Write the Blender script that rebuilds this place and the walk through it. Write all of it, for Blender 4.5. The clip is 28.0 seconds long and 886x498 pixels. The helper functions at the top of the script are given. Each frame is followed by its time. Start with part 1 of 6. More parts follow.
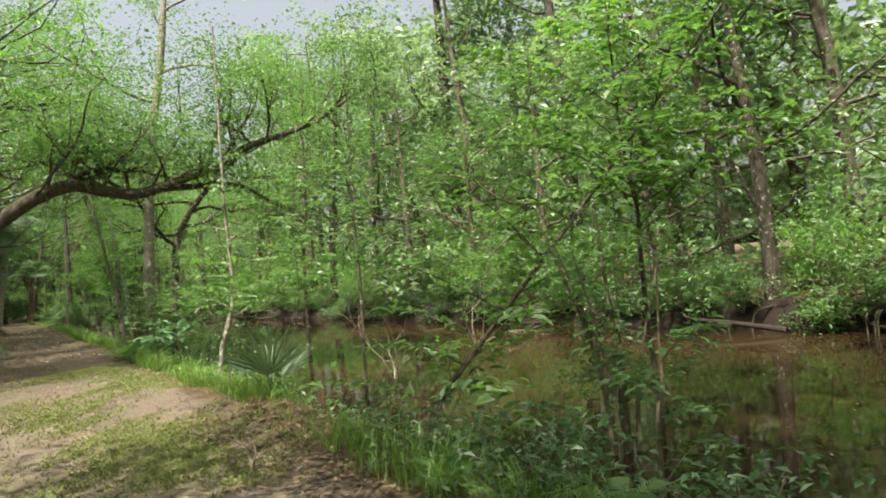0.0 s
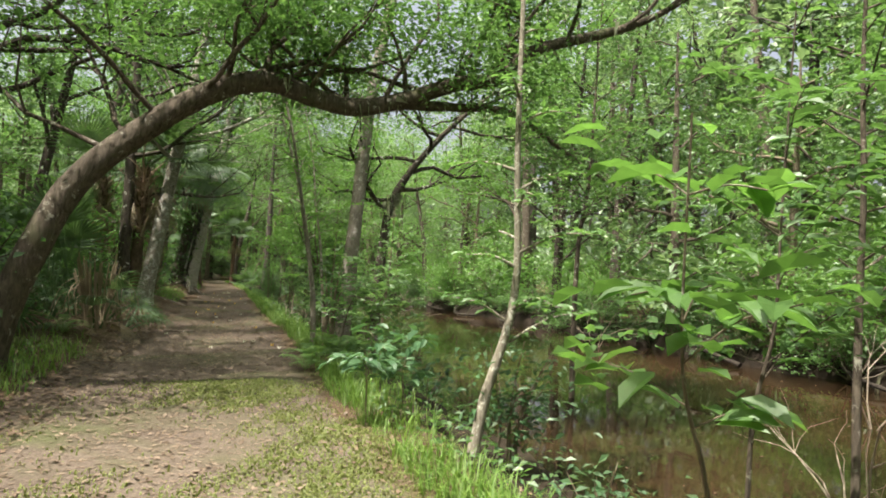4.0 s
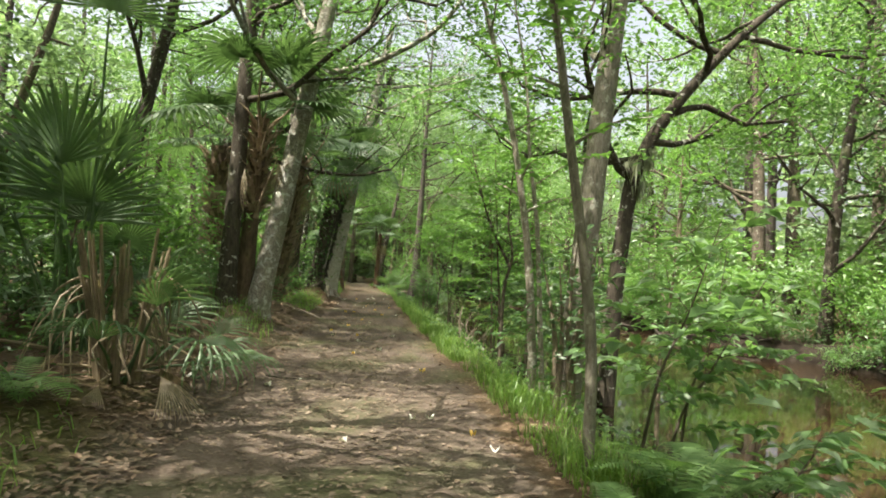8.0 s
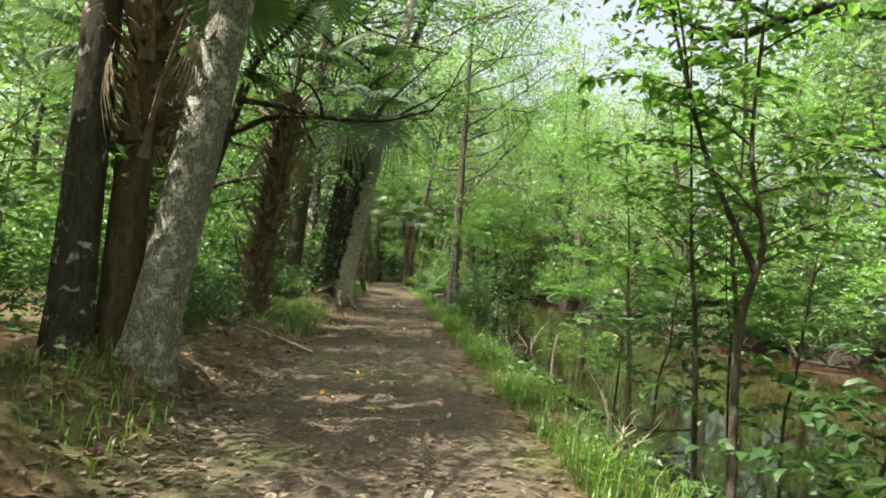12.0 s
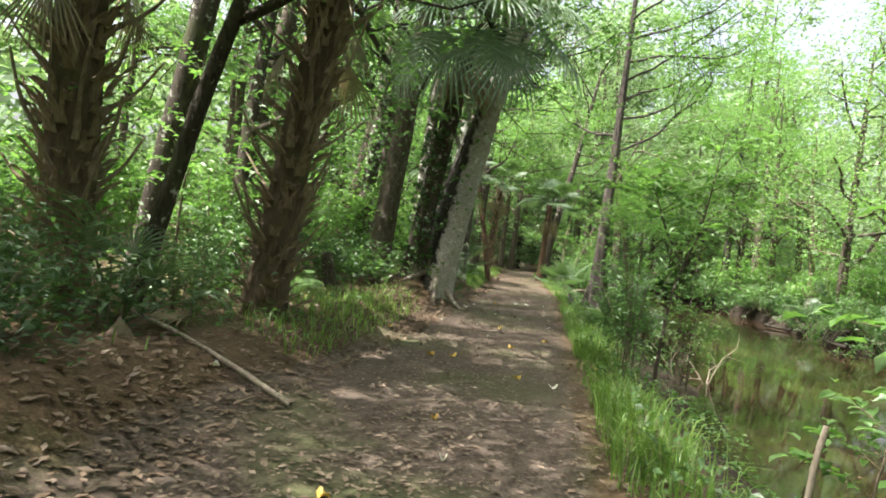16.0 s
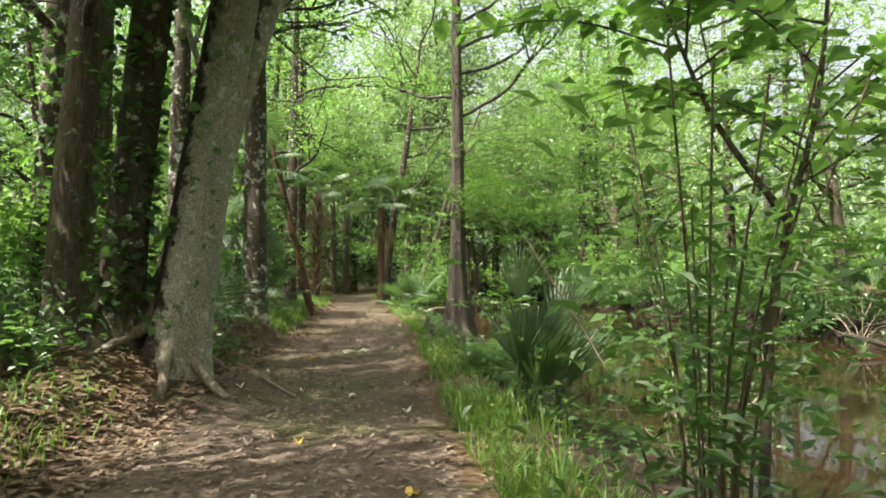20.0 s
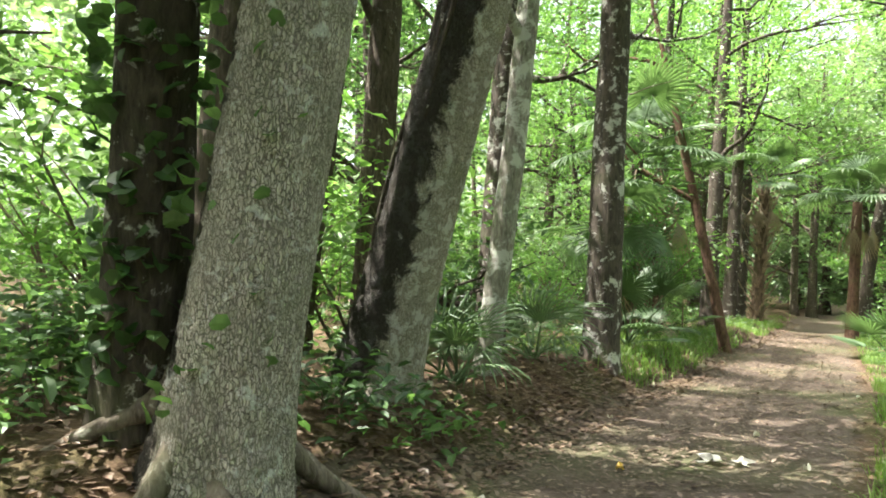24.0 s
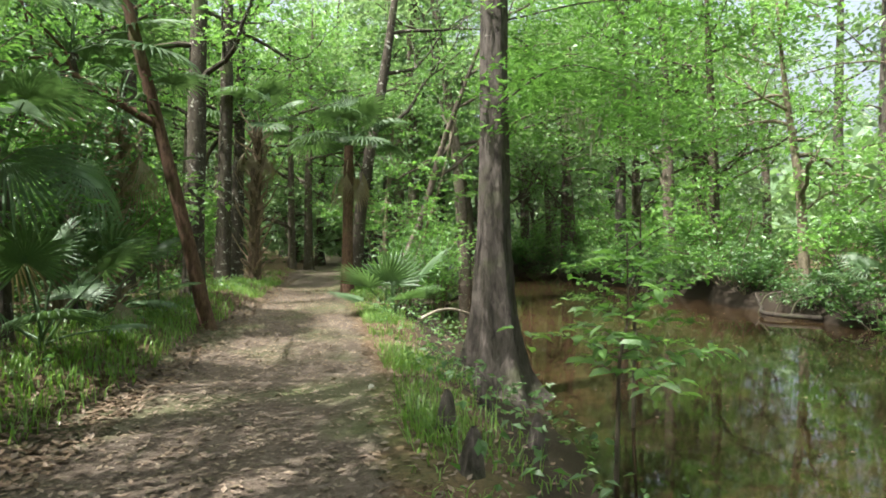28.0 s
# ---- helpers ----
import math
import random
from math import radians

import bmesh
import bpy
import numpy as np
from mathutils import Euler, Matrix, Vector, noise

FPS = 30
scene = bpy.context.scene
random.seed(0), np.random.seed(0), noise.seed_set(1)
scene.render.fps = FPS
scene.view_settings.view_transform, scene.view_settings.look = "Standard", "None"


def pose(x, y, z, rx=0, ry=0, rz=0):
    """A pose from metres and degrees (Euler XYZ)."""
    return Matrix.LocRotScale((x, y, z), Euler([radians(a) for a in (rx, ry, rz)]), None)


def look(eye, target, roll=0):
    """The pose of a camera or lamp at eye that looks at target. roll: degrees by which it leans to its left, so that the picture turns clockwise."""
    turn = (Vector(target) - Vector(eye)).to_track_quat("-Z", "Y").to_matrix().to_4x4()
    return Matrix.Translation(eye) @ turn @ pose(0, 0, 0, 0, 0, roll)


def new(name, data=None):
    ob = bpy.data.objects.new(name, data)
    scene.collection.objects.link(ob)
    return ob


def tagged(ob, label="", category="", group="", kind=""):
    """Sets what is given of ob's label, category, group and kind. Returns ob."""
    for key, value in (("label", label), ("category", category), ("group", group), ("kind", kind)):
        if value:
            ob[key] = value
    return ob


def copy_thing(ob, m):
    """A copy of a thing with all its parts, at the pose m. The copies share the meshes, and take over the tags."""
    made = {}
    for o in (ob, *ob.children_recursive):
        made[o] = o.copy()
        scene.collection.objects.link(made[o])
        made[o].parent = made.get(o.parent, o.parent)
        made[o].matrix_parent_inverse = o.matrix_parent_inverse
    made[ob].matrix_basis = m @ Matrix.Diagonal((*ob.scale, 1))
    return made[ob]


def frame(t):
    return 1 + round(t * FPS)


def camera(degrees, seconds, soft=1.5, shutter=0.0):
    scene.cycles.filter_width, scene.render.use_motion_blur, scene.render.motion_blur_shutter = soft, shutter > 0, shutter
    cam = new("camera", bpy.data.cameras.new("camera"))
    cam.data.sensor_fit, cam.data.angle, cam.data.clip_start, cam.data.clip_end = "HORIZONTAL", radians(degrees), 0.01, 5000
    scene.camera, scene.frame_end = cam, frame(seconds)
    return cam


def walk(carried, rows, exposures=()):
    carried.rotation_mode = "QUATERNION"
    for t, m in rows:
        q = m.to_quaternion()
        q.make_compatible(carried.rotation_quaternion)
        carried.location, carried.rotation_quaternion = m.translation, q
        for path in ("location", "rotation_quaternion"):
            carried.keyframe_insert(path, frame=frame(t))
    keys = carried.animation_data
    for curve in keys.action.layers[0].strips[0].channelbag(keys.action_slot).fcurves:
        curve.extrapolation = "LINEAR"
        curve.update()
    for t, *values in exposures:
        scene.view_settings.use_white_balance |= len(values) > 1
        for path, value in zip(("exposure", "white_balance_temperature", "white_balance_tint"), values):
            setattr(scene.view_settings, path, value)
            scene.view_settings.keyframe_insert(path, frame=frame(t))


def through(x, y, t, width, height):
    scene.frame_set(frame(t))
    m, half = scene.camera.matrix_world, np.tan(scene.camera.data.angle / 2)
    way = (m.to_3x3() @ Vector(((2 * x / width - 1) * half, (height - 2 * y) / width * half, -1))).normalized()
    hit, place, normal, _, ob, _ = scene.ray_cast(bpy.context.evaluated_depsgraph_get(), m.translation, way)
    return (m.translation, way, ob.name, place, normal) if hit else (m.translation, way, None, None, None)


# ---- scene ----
cam = camera(66.0, 28.0, soft=1.8)
PATH = [
    (0, (0.000, 0.000, 1.305), (1.021, 1.719, 1.360), -5.4),
    (0.5, (0.161, 0.687, 1.276), (1.194, 2.399, 1.328), -3.7),
    (1, (0.273, 1.525, 1.268), (1.242, 3.273, 1.330), -1.1),
    (1.5, (0.378, 2.427, 1.269), (1.209, 4.246, 1.315), 0.8),
    (2, (0.495, 3.370, 1.274), (1.221, 5.233, 1.308), 1.5),
    (2.5, (0.521, 4.207, 1.282), (1.197, 6.088, 1.331), 1.5),
    (3, (0.586, 4.979, 1.315), (1.228, 6.872, 1.375), 2.0),
    (3.5, (0.663, 5.675, 1.366), (1.299, 7.570, 1.428), 1.7),
    (4, (0.593, 6.446, 1.364), (1.134, 8.370, 1.435), 2.1),
    (4.5, (0.541, 7.098, 1.380), (0.979, 9.048, 1.454), 2.1),
    (6.5, (0.436, 10.552, 1.336), (0.723, 12.529, 1.434), 5.1),
    (7, (0.399, 11.476, 1.300), (0.676, 13.454, 1.396), 5.3),
    (7.5, (0.399, 12.347, 1.259), (0.620, 14.333, 1.341), 4.4),
    (8, (0.304, 13.264, 1.272), (0.450, 15.258, 1.340), 3.3),
    (8.5, (0.228, 14.068, 1.272), (0.324, 16.065, 1.335), 2.8),
    (9, (0.319, 15.026, 1.269), (0.397, 17.023, 1.337), 3.5),
    (9.5, (0.348, 15.796, 1.225), (0.419, 17.794, 1.292), 3.8),
    (10, (0.365, 16.707, 1.228), (0.403, 18.705, 1.288), 3.6),
    (10.5, (0.340, 17.544, 1.276), (0.346, 19.543, 1.343), 3.7),
    (11, (0.261, 18.343, 1.348), (0.231, 20.341, 1.412), 2.9),
    (11.5, (0.120, 19.079, 1.368), (0.100, 21.078, 1.430), 3.2),
    (12, (0.057, 20.051, 1.321), (0.127, 22.049, 1.375), 3.5),
    (12.5, (0.016, 20.853, 1.294), (0.182, 22.846, 1.346), 4.4),
    (14.5, (0.223, 23.658, 1.434), (0.355, 25.653, 1.436), 7.0),
    (15, (0.232, 24.121, 1.418), (0.119, 26.118, 1.412), 7.6),
    (15.5, (0.288, 24.540, 1.394), (-0.015, 26.517, 1.362), 6.9),
    (16, (0.457, 25.088, 1.291), (0.100, 27.056, 1.269), 6.7),
    (16.5, (0.407, 25.802, 1.296), (-0.039, 27.752, 1.287), 5.2),
    (17, (0.345, 26.503, 1.276), (-0.202, 28.427, 1.295), 3.2),
    (17.5, (0.353, 27.318, 1.307), (-0.243, 29.226, 1.345), 0.2),
    (18, (0.278, 28.037, 1.318), (-0.208, 29.976, 1.357), -1.3),
    (18.5, (0.237, 28.747, 1.281), (-0.048, 30.726, 1.329), -1.4),
    (19, (0.229, 29.633, 1.257), (0.202, 31.633, 1.300), -1.9),
    (19.5, (0.249, 30.506, 1.157), (0.408, 32.498, 1.213), -2.2),
    (20, (0.282, 31.387, 1.153), (0.392, 33.383, 1.217), -1.3),
    (20.5, (0.277, 32.218, 1.126), (0.336, 34.216, 1.183), -0.8),
    (22.5, (0.649, 35.139, 1.245), (0.187, 37.085, 1.238), 3.1),
    (23, (0.593, 35.859, 1.280), (-0.123, 37.726, 1.296), 2.7),
    (23.5, (0.549, 36.208, 1.290), (-0.433, 37.950, 1.337), 2.2),
    (24, (0.676, 36.054, 1.309), (-0.465, 37.695, 1.384), 1.9),
    (24.5, (0.751, 35.903, 1.308), (-0.331, 37.582, 1.417), 1.3),
    (25, (0.686, 36.116, 1.248), (-0.244, 37.883, 1.363), 0.4),
    (25.5, (0.670, 36.616, 1.278), (-0.087, 38.466, 1.344), 0.4),
    (26, (0.571, 37.274, 1.170), (0.020, 39.196, 1.217), -0.5),
    (26.5, (0.453, 37.890, 1.218), (0.070, 39.852, 1.246), -1.9),
    (27, (0.443, 38.645, 1.231), (0.277, 40.638, 1.230), -1.6),
    (27.5, (0.383, 39.167, 1.237), (0.448, 41.166, 1.215), -0.8),
    (28, (0.274, 39.665, 1.268), (0.442, 41.658, 1.235), -1.0),
]
EXPOSURES = [(0.0, 1.2, 6900, 5), (4.0, 1.25, 6700, 9), (8.0, 1.7, 6850, 7), (12.0, 1.68, 6800, 5), (15.0, 1.95, 6450, 10), (16.0, 1.98, 6400, 11), (18.0, 2.1, 6550, 10),
             (20.0, 1.75, 6900, 8), (23.0, 2.38, 6450, 11), (24.5, 2.42, 6450, 11), (26.0, 2.2, 6300, 11), (28.0, 1.75, 6250, 6)]
walk(cam, [(t, look(eye, target, roll)) for t, eye, target, roll in PATH], EXPOSURES)

# ------------------------------------------------------------------ light
SUN_EL, SUN_AZ = 66.0, 242.0          # degrees; azimuth from +y towards +x
world = bpy.data.worlds.new("World")
scene.world = world
world.use_nodes = True
wn = world.node_tree.nodes
sky = wn.new("ShaderNodeTexSky")
sky.sky_type = "NISHITA"
sky.sun_disc = False
sky.sun_elevation = radians(SUN_EL)
sky.sun_rotation = radians(SUN_AZ)
sky.dust_density = 9.0
sky.air_density = 0.75
sky.ozone_density = 0.3
haze = wn.new("ShaderNodeHueSaturation")          # a thin white haze over the sky
haze.inputs["Saturation"].default_value = 0.55
haze.inputs["Value"].default_value = 1.0
world.node_tree.links.new(sky.outputs[0], haze.inputs["Color"])
world.node_tree.links.new(haze.outputs[0], wn["Background"].inputs[0])
wn["Background"].inputs[1].default_value = 0.15
sun = new("sun", bpy.data.lights.new("sun", "SUN"))
sun.data.energy = 4.3
sun.data.angle = radians(0.5)
sun.data.color = (1.0, 0.95, 0.86)
sx = math.cos(radians(SUN_EL)) * math.sin(radians(SUN_AZ))
sy = math.cos(radians(SUN_EL)) * math.cos(radians(SUN_AZ))
sun.matrix_world = look((sx * 80, sy * 80 + 25, math.sin(radians(SUN_EL)) * 80), (0, 25, 0))
scene.view_settings.exposure = 0.0


# ------------------------------------------------------------------ materials
class Mat:
    """A small wrapper that keeps the node code short."""

    def __init__(self, name):
        self.m = bpy.data.materials.new(name)
        self.m.use_nodes = True
        self.t = self.m.node_tree
        self.t.nodes.clear()
        self.out = self.t.nodes.new("ShaderNodeOutputMaterial")

    def n(self, kind, **kw):
        node = self.t.nodes.new(kind)
        for k, v in kw.items():
            if k.startswith("i_"):
                node.inputs[k[2:].replace("_", " ")].default_value = v
        return node

    def l(self, a, b):
        self.t.links.new(a, b)

    def noise(self, scale, detail=4.0, rough=0.6, coords=None, dist=0.0):
        node = self.t.nodes.new("ShaderNodeTexNoise")
        node.inputs["Scale"].default_value = scale
        node.inputs["Detail"].default_value = detail
        node.inputs["Roughness"].default_value = rough
        node.inputs["Distortion"].default_value = dist
        if coords is not None:
            self.l(coords, node.inputs["Vector"])
        return node.outputs["Fac"]

    def ramp(self, fac, stops):
        node = self.t.nodes.new("ShaderNodeValToRGB")
        el = node.color_ramp.elements
        while len(el) < len(stops):
            el.new(0.5)
        for e, (p, c) in zip(el, stops):
            e.position = p
            e.color = (*c, 1.0) if len(c) == 3 else c
        self.l(fac, node.inputs["Fac"])
        return node.outputs["Color"]

    def mix(self, fac, a, b):
        node = self.t.nodes.new("ShaderNodeMix")
        node.data_type = "RGBA"
        for sock, v in ((node.inputs[0], fac), (node.inputs[6], a), (node.inputs[7], b)):
            if isinstance(v, (int, float)):
                sock.default_value = v
            elif isinstance(v, tuple):
                sock.default_value = (*v, 1.0)
            else:
                self.l(v, sock)
        return node.outputs[2]

    def bump(self, height, strength=0.4, dist=0.02):
        node = self.t.nodes.new("ShaderNodeBump")
        node.inputs["Strength"].default_value = strength
        node.inputs["Distance"].default_value = dist
        self.l(height, node.inputs["Height"])
        return node.outputs["Normal"]

    def coords(self, scale=(1, 1, 1), kind="Object"):
        tc = self.t.nodes.new("ShaderNodeTexCoord")
        mp = self.t.nodes.new("ShaderNodeMapping")
        mp.inputs["Scale"].default_value = scale
        self.l(tc.outputs[kind], mp.inputs["Vector"])
        return mp.outputs["Vector"]

    def principled(self, color, rough=0.85, normal=None, spec=0.3):
        p = self.t.nodes.new("ShaderNodeBsdfPrincipled")
        if isinstance(color, tuple):
            p.inputs["Base Color"].default_value = (*color, 1)
        else:
            self.l(color, p.inputs["Base Color"])
        if isinstance(rough, (int, float)):
            p.inputs["Roughness"].default_value = rough
        else:
            self.l(rough, p.inputs["Roughness"])
        p.inputs["Specular IOR Level"].default_value = spec
        if normal is not None:
            self.l(normal, p.inputs["Normal"])
        self.l(p.outputs[0], self.out.inputs["Surface"])
        return p


def leaf_material(name, dark, mid, light, through=0.45, gloss=0.035, gloss_rough=0.45):
    """Thin leaves: diffuse, light coming through, and a waxy sheen; each leaf has its own tint."""
    m = Mat(name)
    geo = m.n("ShaderNodeNewGeometry")
    info = m.n("ShaderNodeObjectInfo")
    tone = m.n("ShaderNodeMath")
    tone.operation = "MULTIPLY_ADD"
    m.l(geo.outputs["Random Per Island"], tone.inputs[0])
    tone.inputs[1].default_value = 0.42
    drift = m.n("ShaderNodeMath")
    drift.operation = "MULTIPLY_ADD"
    m.l(info.outputs["Random"], drift.inputs[0])
    drift.inputs[1].default_value = 0.28
    m.l(m.ramp(m.noise(1.1, 3.0, 0.6, m.coords()), [(0.3, (0, 0, 0)), (0.7, (0.30, 0.30, 0.30))]), drift.inputs[2])
    m.l(drift.outputs[0], tone.inputs[2])
    col = m.ramp(tone.outputs[0], [(0.05, dark), (0.5, mid), (0.85, light), (1.0, tuple(min(1, c * 1.25) for c in light))])
    vein = m.noise(40.0, 2.0, 0.5, m.coords())
    col = m.mix(0.18, col, m.ramp(vein, [(0.3, tuple(c * 0.6 for c in dark)), (0.7, light)]))
    dif = m.n("ShaderNodeBsdfDiffuse")
    tra = m.n("ShaderNodeBsdfTranslucent")
    glo = m.n("ShaderNodeBsdfGlossy")
    glo.inputs["Roughness"].default_value = gloss_rough
    glo.inputs["Color"].default_value = (0.9, 0.95, 0.9, 1)
    warm = m.n("ShaderNodeMixRGB")
    warm.blend_type = "MULTIPLY"
    warm.inputs[0].default_value = 1.0
    warm.inputs[2].default_value = (1.36, 1.42, 0.86, 1)
    m.l(col, dif.inputs["Color"])
    m.l(col, warm.inputs[1])
    m.l(warm.outputs[0], tra.inputs["Color"])
    a = m.n("ShaderNodeMixShader")
    a.inputs[0].default_value = through
    m.l(dif.outputs[0], a.inputs[1])
    m.l(tra.outputs[0], a.inputs[2])
    b = m.n("ShaderNodeMixShader")
    b.inputs[0].default_value = gloss
    m.l(a.outputs[0], b.inputs[1])
    m.l(glo.outputs[0], b.inputs[2])
    m.l(b.outputs[0], m.out.inputs["Surface"])
    return m.m


def bark_material(name, dark, light, lichen=(0.45, 0.46, 0.40), patch=0.56, ridge=26.0, depth=0.03, plates=0.0, spot=9.0, black_side=False):
    """Bark with upright ridges, pale lichen patches, and small plates or a black side where the tree has them."""
    m = Mat(name)
    up = m.coords((1.0, 1.0, 0.28))
    flat = m.coords()
    rid = m.noise(ridge, 6.0, 0.65, up, 0.6)
    big = m.noise(3.2, 4.0, 0.6, flat, 0.4)
    spots = m.noise(spot, 5.0, 0.7, flat, 0.3)
    col = m.ramp(rid, [(0.32, dark), (0.62, light)])
    relief = rid
    if plates:
        vor = m.t.nodes.new("ShaderNodeTexVoronoi")
        vor.feature = "DISTANCE_TO_EDGE"
        vor.inputs["Scale"].default_value = plates
        warp = m.t.nodes.new("ShaderNodeVectorMath")
        warp.operation = "ADD"
        tex = m.t.nodes.new("ShaderNodeTexNoise")
        tex.inputs["Scale"].default_value = 24.0
        m.l(flat, tex.inputs["Vector"])
        sc = m.t.nodes.new("ShaderNodeVectorMath")
        sc.operation = "SCALE"
        sc.inputs["Scale"].default_value = 0.035
        m.l(tex.outputs["Color"], sc.inputs[0])
        m.l(m.coords((1.0, 1.0, 0.42)), warp.inputs[0])
        m.l(sc.outputs[0], warp.inputs[1])
        m.l(warp.outputs[0], vor.inputs["Vector"])
        crack = m.ramp(vor.outputs["Distance"], [(0.0, (0, 0, 0)), (0.15, (1, 1, 1))])
        col = m.mix(crack, tuple(c * 0.6 for c in dark), col)
        relief = m.mix(0.5, rid, crack)
    col = m.mix(m.ramp(big, [(0.35, (0, 0, 0)), (0.75, (0.55, 0.55, 0.55))]), col, tuple(c * 0.55 for c in light))
    fac = m.ramp(spots, [(patch, (0, 0, 0)), (patch + 0.07, (0.85, 0.85, 0.85))])
    col = m.mix(fac, col, lichen)
    col = m.mix(m.ramp(m.noise(1.6, 3.0, 0.6, flat), [(0.55, (0, 0, 0)), (0.72, (0.4, 0.4, 0.4))]), col, (0.10, 0.13, 0.045))
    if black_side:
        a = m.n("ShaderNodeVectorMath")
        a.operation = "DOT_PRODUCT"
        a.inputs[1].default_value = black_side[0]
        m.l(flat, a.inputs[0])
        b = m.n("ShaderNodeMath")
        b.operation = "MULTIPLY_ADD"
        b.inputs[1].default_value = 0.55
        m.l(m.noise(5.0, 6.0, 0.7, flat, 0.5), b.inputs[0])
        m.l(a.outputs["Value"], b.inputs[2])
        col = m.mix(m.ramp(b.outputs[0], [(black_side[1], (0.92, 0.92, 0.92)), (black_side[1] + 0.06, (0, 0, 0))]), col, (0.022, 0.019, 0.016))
    m.principled(col, 0.92, m.bump(relief, 0.9, depth), 0.2)
    return m.m


LEAF_MID = leaf_material("leaf_mid_green", (0.048, 0.100, 0.032), (0.082, 0.165, 0.052), (0.135, 0.245, 0.084), 0.5)
LEAF_BRIGHT = leaf_material("leaf_bright_green", (0.068, 0.146, 0.036), (0.112, 0.225, 0.058), (0.175, 0.312, 0.092), 0.55)
LEAF_PALE = leaf_material("leaf_pale_green", (0.085, 0.160, 0.060), (0.135, 0.240, 0.090), (0.200, 0.325, 0.140), 0.5)
# darkest greens, also picked for foliage that should look shaded
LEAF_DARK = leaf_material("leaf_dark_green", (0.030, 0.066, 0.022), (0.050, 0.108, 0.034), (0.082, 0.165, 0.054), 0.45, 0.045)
# paler and greyer greens: distance haze put into the leaf colour
LEAF_HAZED = leaf_material("leaf_far_hazed_green", (0.092, 0.150, 0.080), (0.150, 0.232, 0.125), (0.230, 0.325, 0.185), 0.5, 0.04)
LEAF_BLUE = leaf_material("leaf_blue_green", (0.034, 0.082, 0.038), (0.060, 0.130, 0.060), (0.100, 0.190, 0.085), 0.4, 0.03)
FROND = leaf_material("palm_frond_green", (0.042, 0.082, 0.032), (0.075, 0.132, 0.054), (0.130, 0.200, 0.088), 0.42, 0.04, 0.5)
FROND_GREY = leaf_material("palmetto_grey_green", (0.09, 0.14, 0.085), (0.13, 0.19, 0.12), (0.19, 0.25, 0.17), 0.3, 0.04, 0.5)
FROND_DRY = leaf_material("palm_frond_dry", (0.13, 0.095, 0.058), (0.22, 0.17, 0.11), (0.36, 0.30, 0.21), 0.25, 0.04)
TURF = leaf_material("turf_yellow_green", (0.105, 0.138, 0.035), (0.150, 0.180, 0.054), (0.200, 0.222, 0.080), 0.35, 0.03)
GRASS = leaf_material("grass_green", (0.060, 0.130, 0.018), (0.105, 0.205, 0.030), (0.200, 0.310, 0.070), 0.45, 0.05)
LITTER = leaf_material("fallen_leaf_brown", (0.062, 0.039, 0.024), (0.128, 0.084, 0.056), (0.225, 0.160, 0.115), 0.1, 0.05)
LITTER_PALE = leaf_material("fallen_leaf_tan", (0.070, 0.046, 0.031), (0.150, 0.105, 0.076), (0.280, 0.215, 0.165), 0.1, 0.05)
FERN = leaf_material("fern_green", (0.080, 0.150, 0.050), (0.125, 0.215, 0.078), (0.185, 0.290, 0.115), 0.5, 0.02)
MOSS = leaf_material("hanging_moss_grey", (0.13, 0.15, 0.10), (0.20, 0.22, 0.15), (0.30, 0.31, 0.22), 0.3, 0.02)

BARK_OAK = bark_material("bark_oak", (0.030, 0.024, 0.018), (0.135, 0.110, 0.085), (0.36, 0.35, 0.29), 0.60)
BARK_PALE = bark_material("bark_pale_lichen", (0.19, 0.165, 0.130), (0.47, 0.435, 0.370), (0.60, 0.60, 0.55), 0.53, 55.0, 0.03, 42.0)
# black towards -x
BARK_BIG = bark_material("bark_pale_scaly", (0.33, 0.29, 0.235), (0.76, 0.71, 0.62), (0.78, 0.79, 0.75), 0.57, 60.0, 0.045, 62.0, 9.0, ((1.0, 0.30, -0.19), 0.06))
# black algae on one side
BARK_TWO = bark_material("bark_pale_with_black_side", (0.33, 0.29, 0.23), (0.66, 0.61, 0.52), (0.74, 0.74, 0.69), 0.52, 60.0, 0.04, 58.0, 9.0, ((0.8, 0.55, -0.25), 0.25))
BARK_DARK = bark_material("bark_dark_spotted", (0.022, 0.019, 0.015), (0.085, 0.070, 0.054), (0.50, 0.49, 0.44), 0.585, 26.0, 0.03, 0.0, 7.0)
BARK_SPOT = bark_material("bark_white_spotted", (0.030, 0.026, 0.021), (0.110, 0.092, 0.074), (0.58, 0.58, 0.53), 0.545, 26.0, 0.02, 0.0, 6.0)
BARK_CYPRESS = bark_material("bark_cypress", (0.028, 0.023, 0.020), (0.118, 0.100, 0.088), (0.22, 0.21, 0.19), 0.66, 22.0, 0.05)
WOOD_WET = bark_material("wet_dark_wood", (0.012, 0.010, 0.008), (0.050, 0.040, 0.032), (0.12, 0.11, 0.09), 0.70, 26.0, 0.02)
BARK_SLIM = bark_material("bark_slim_grey", (0.10, 0.088, 0.066), (0.26, 0.235, 0.185), (0.42, 0.42, 0.36), 0.54, 44.0, 0.006, 0.0, 14.0)
BARK_MOTTLED = bark_material("bark_mottled_grey", (0.085, 0.073, 0.058), (0.265, 0.238, 0.195), (0.44, 0.43, 0.38), 0.57, 36.0, 0.012, 0.0, 8.0)
BARK_ROOT = bark_material("bark_root_grey_brown", (0.060, 0.048, 0.036), (0.200, 0.172, 0.136), (0.36, 0.35, 0.30), 0.60, 36.0, 0.012, 0.0, 8.0)
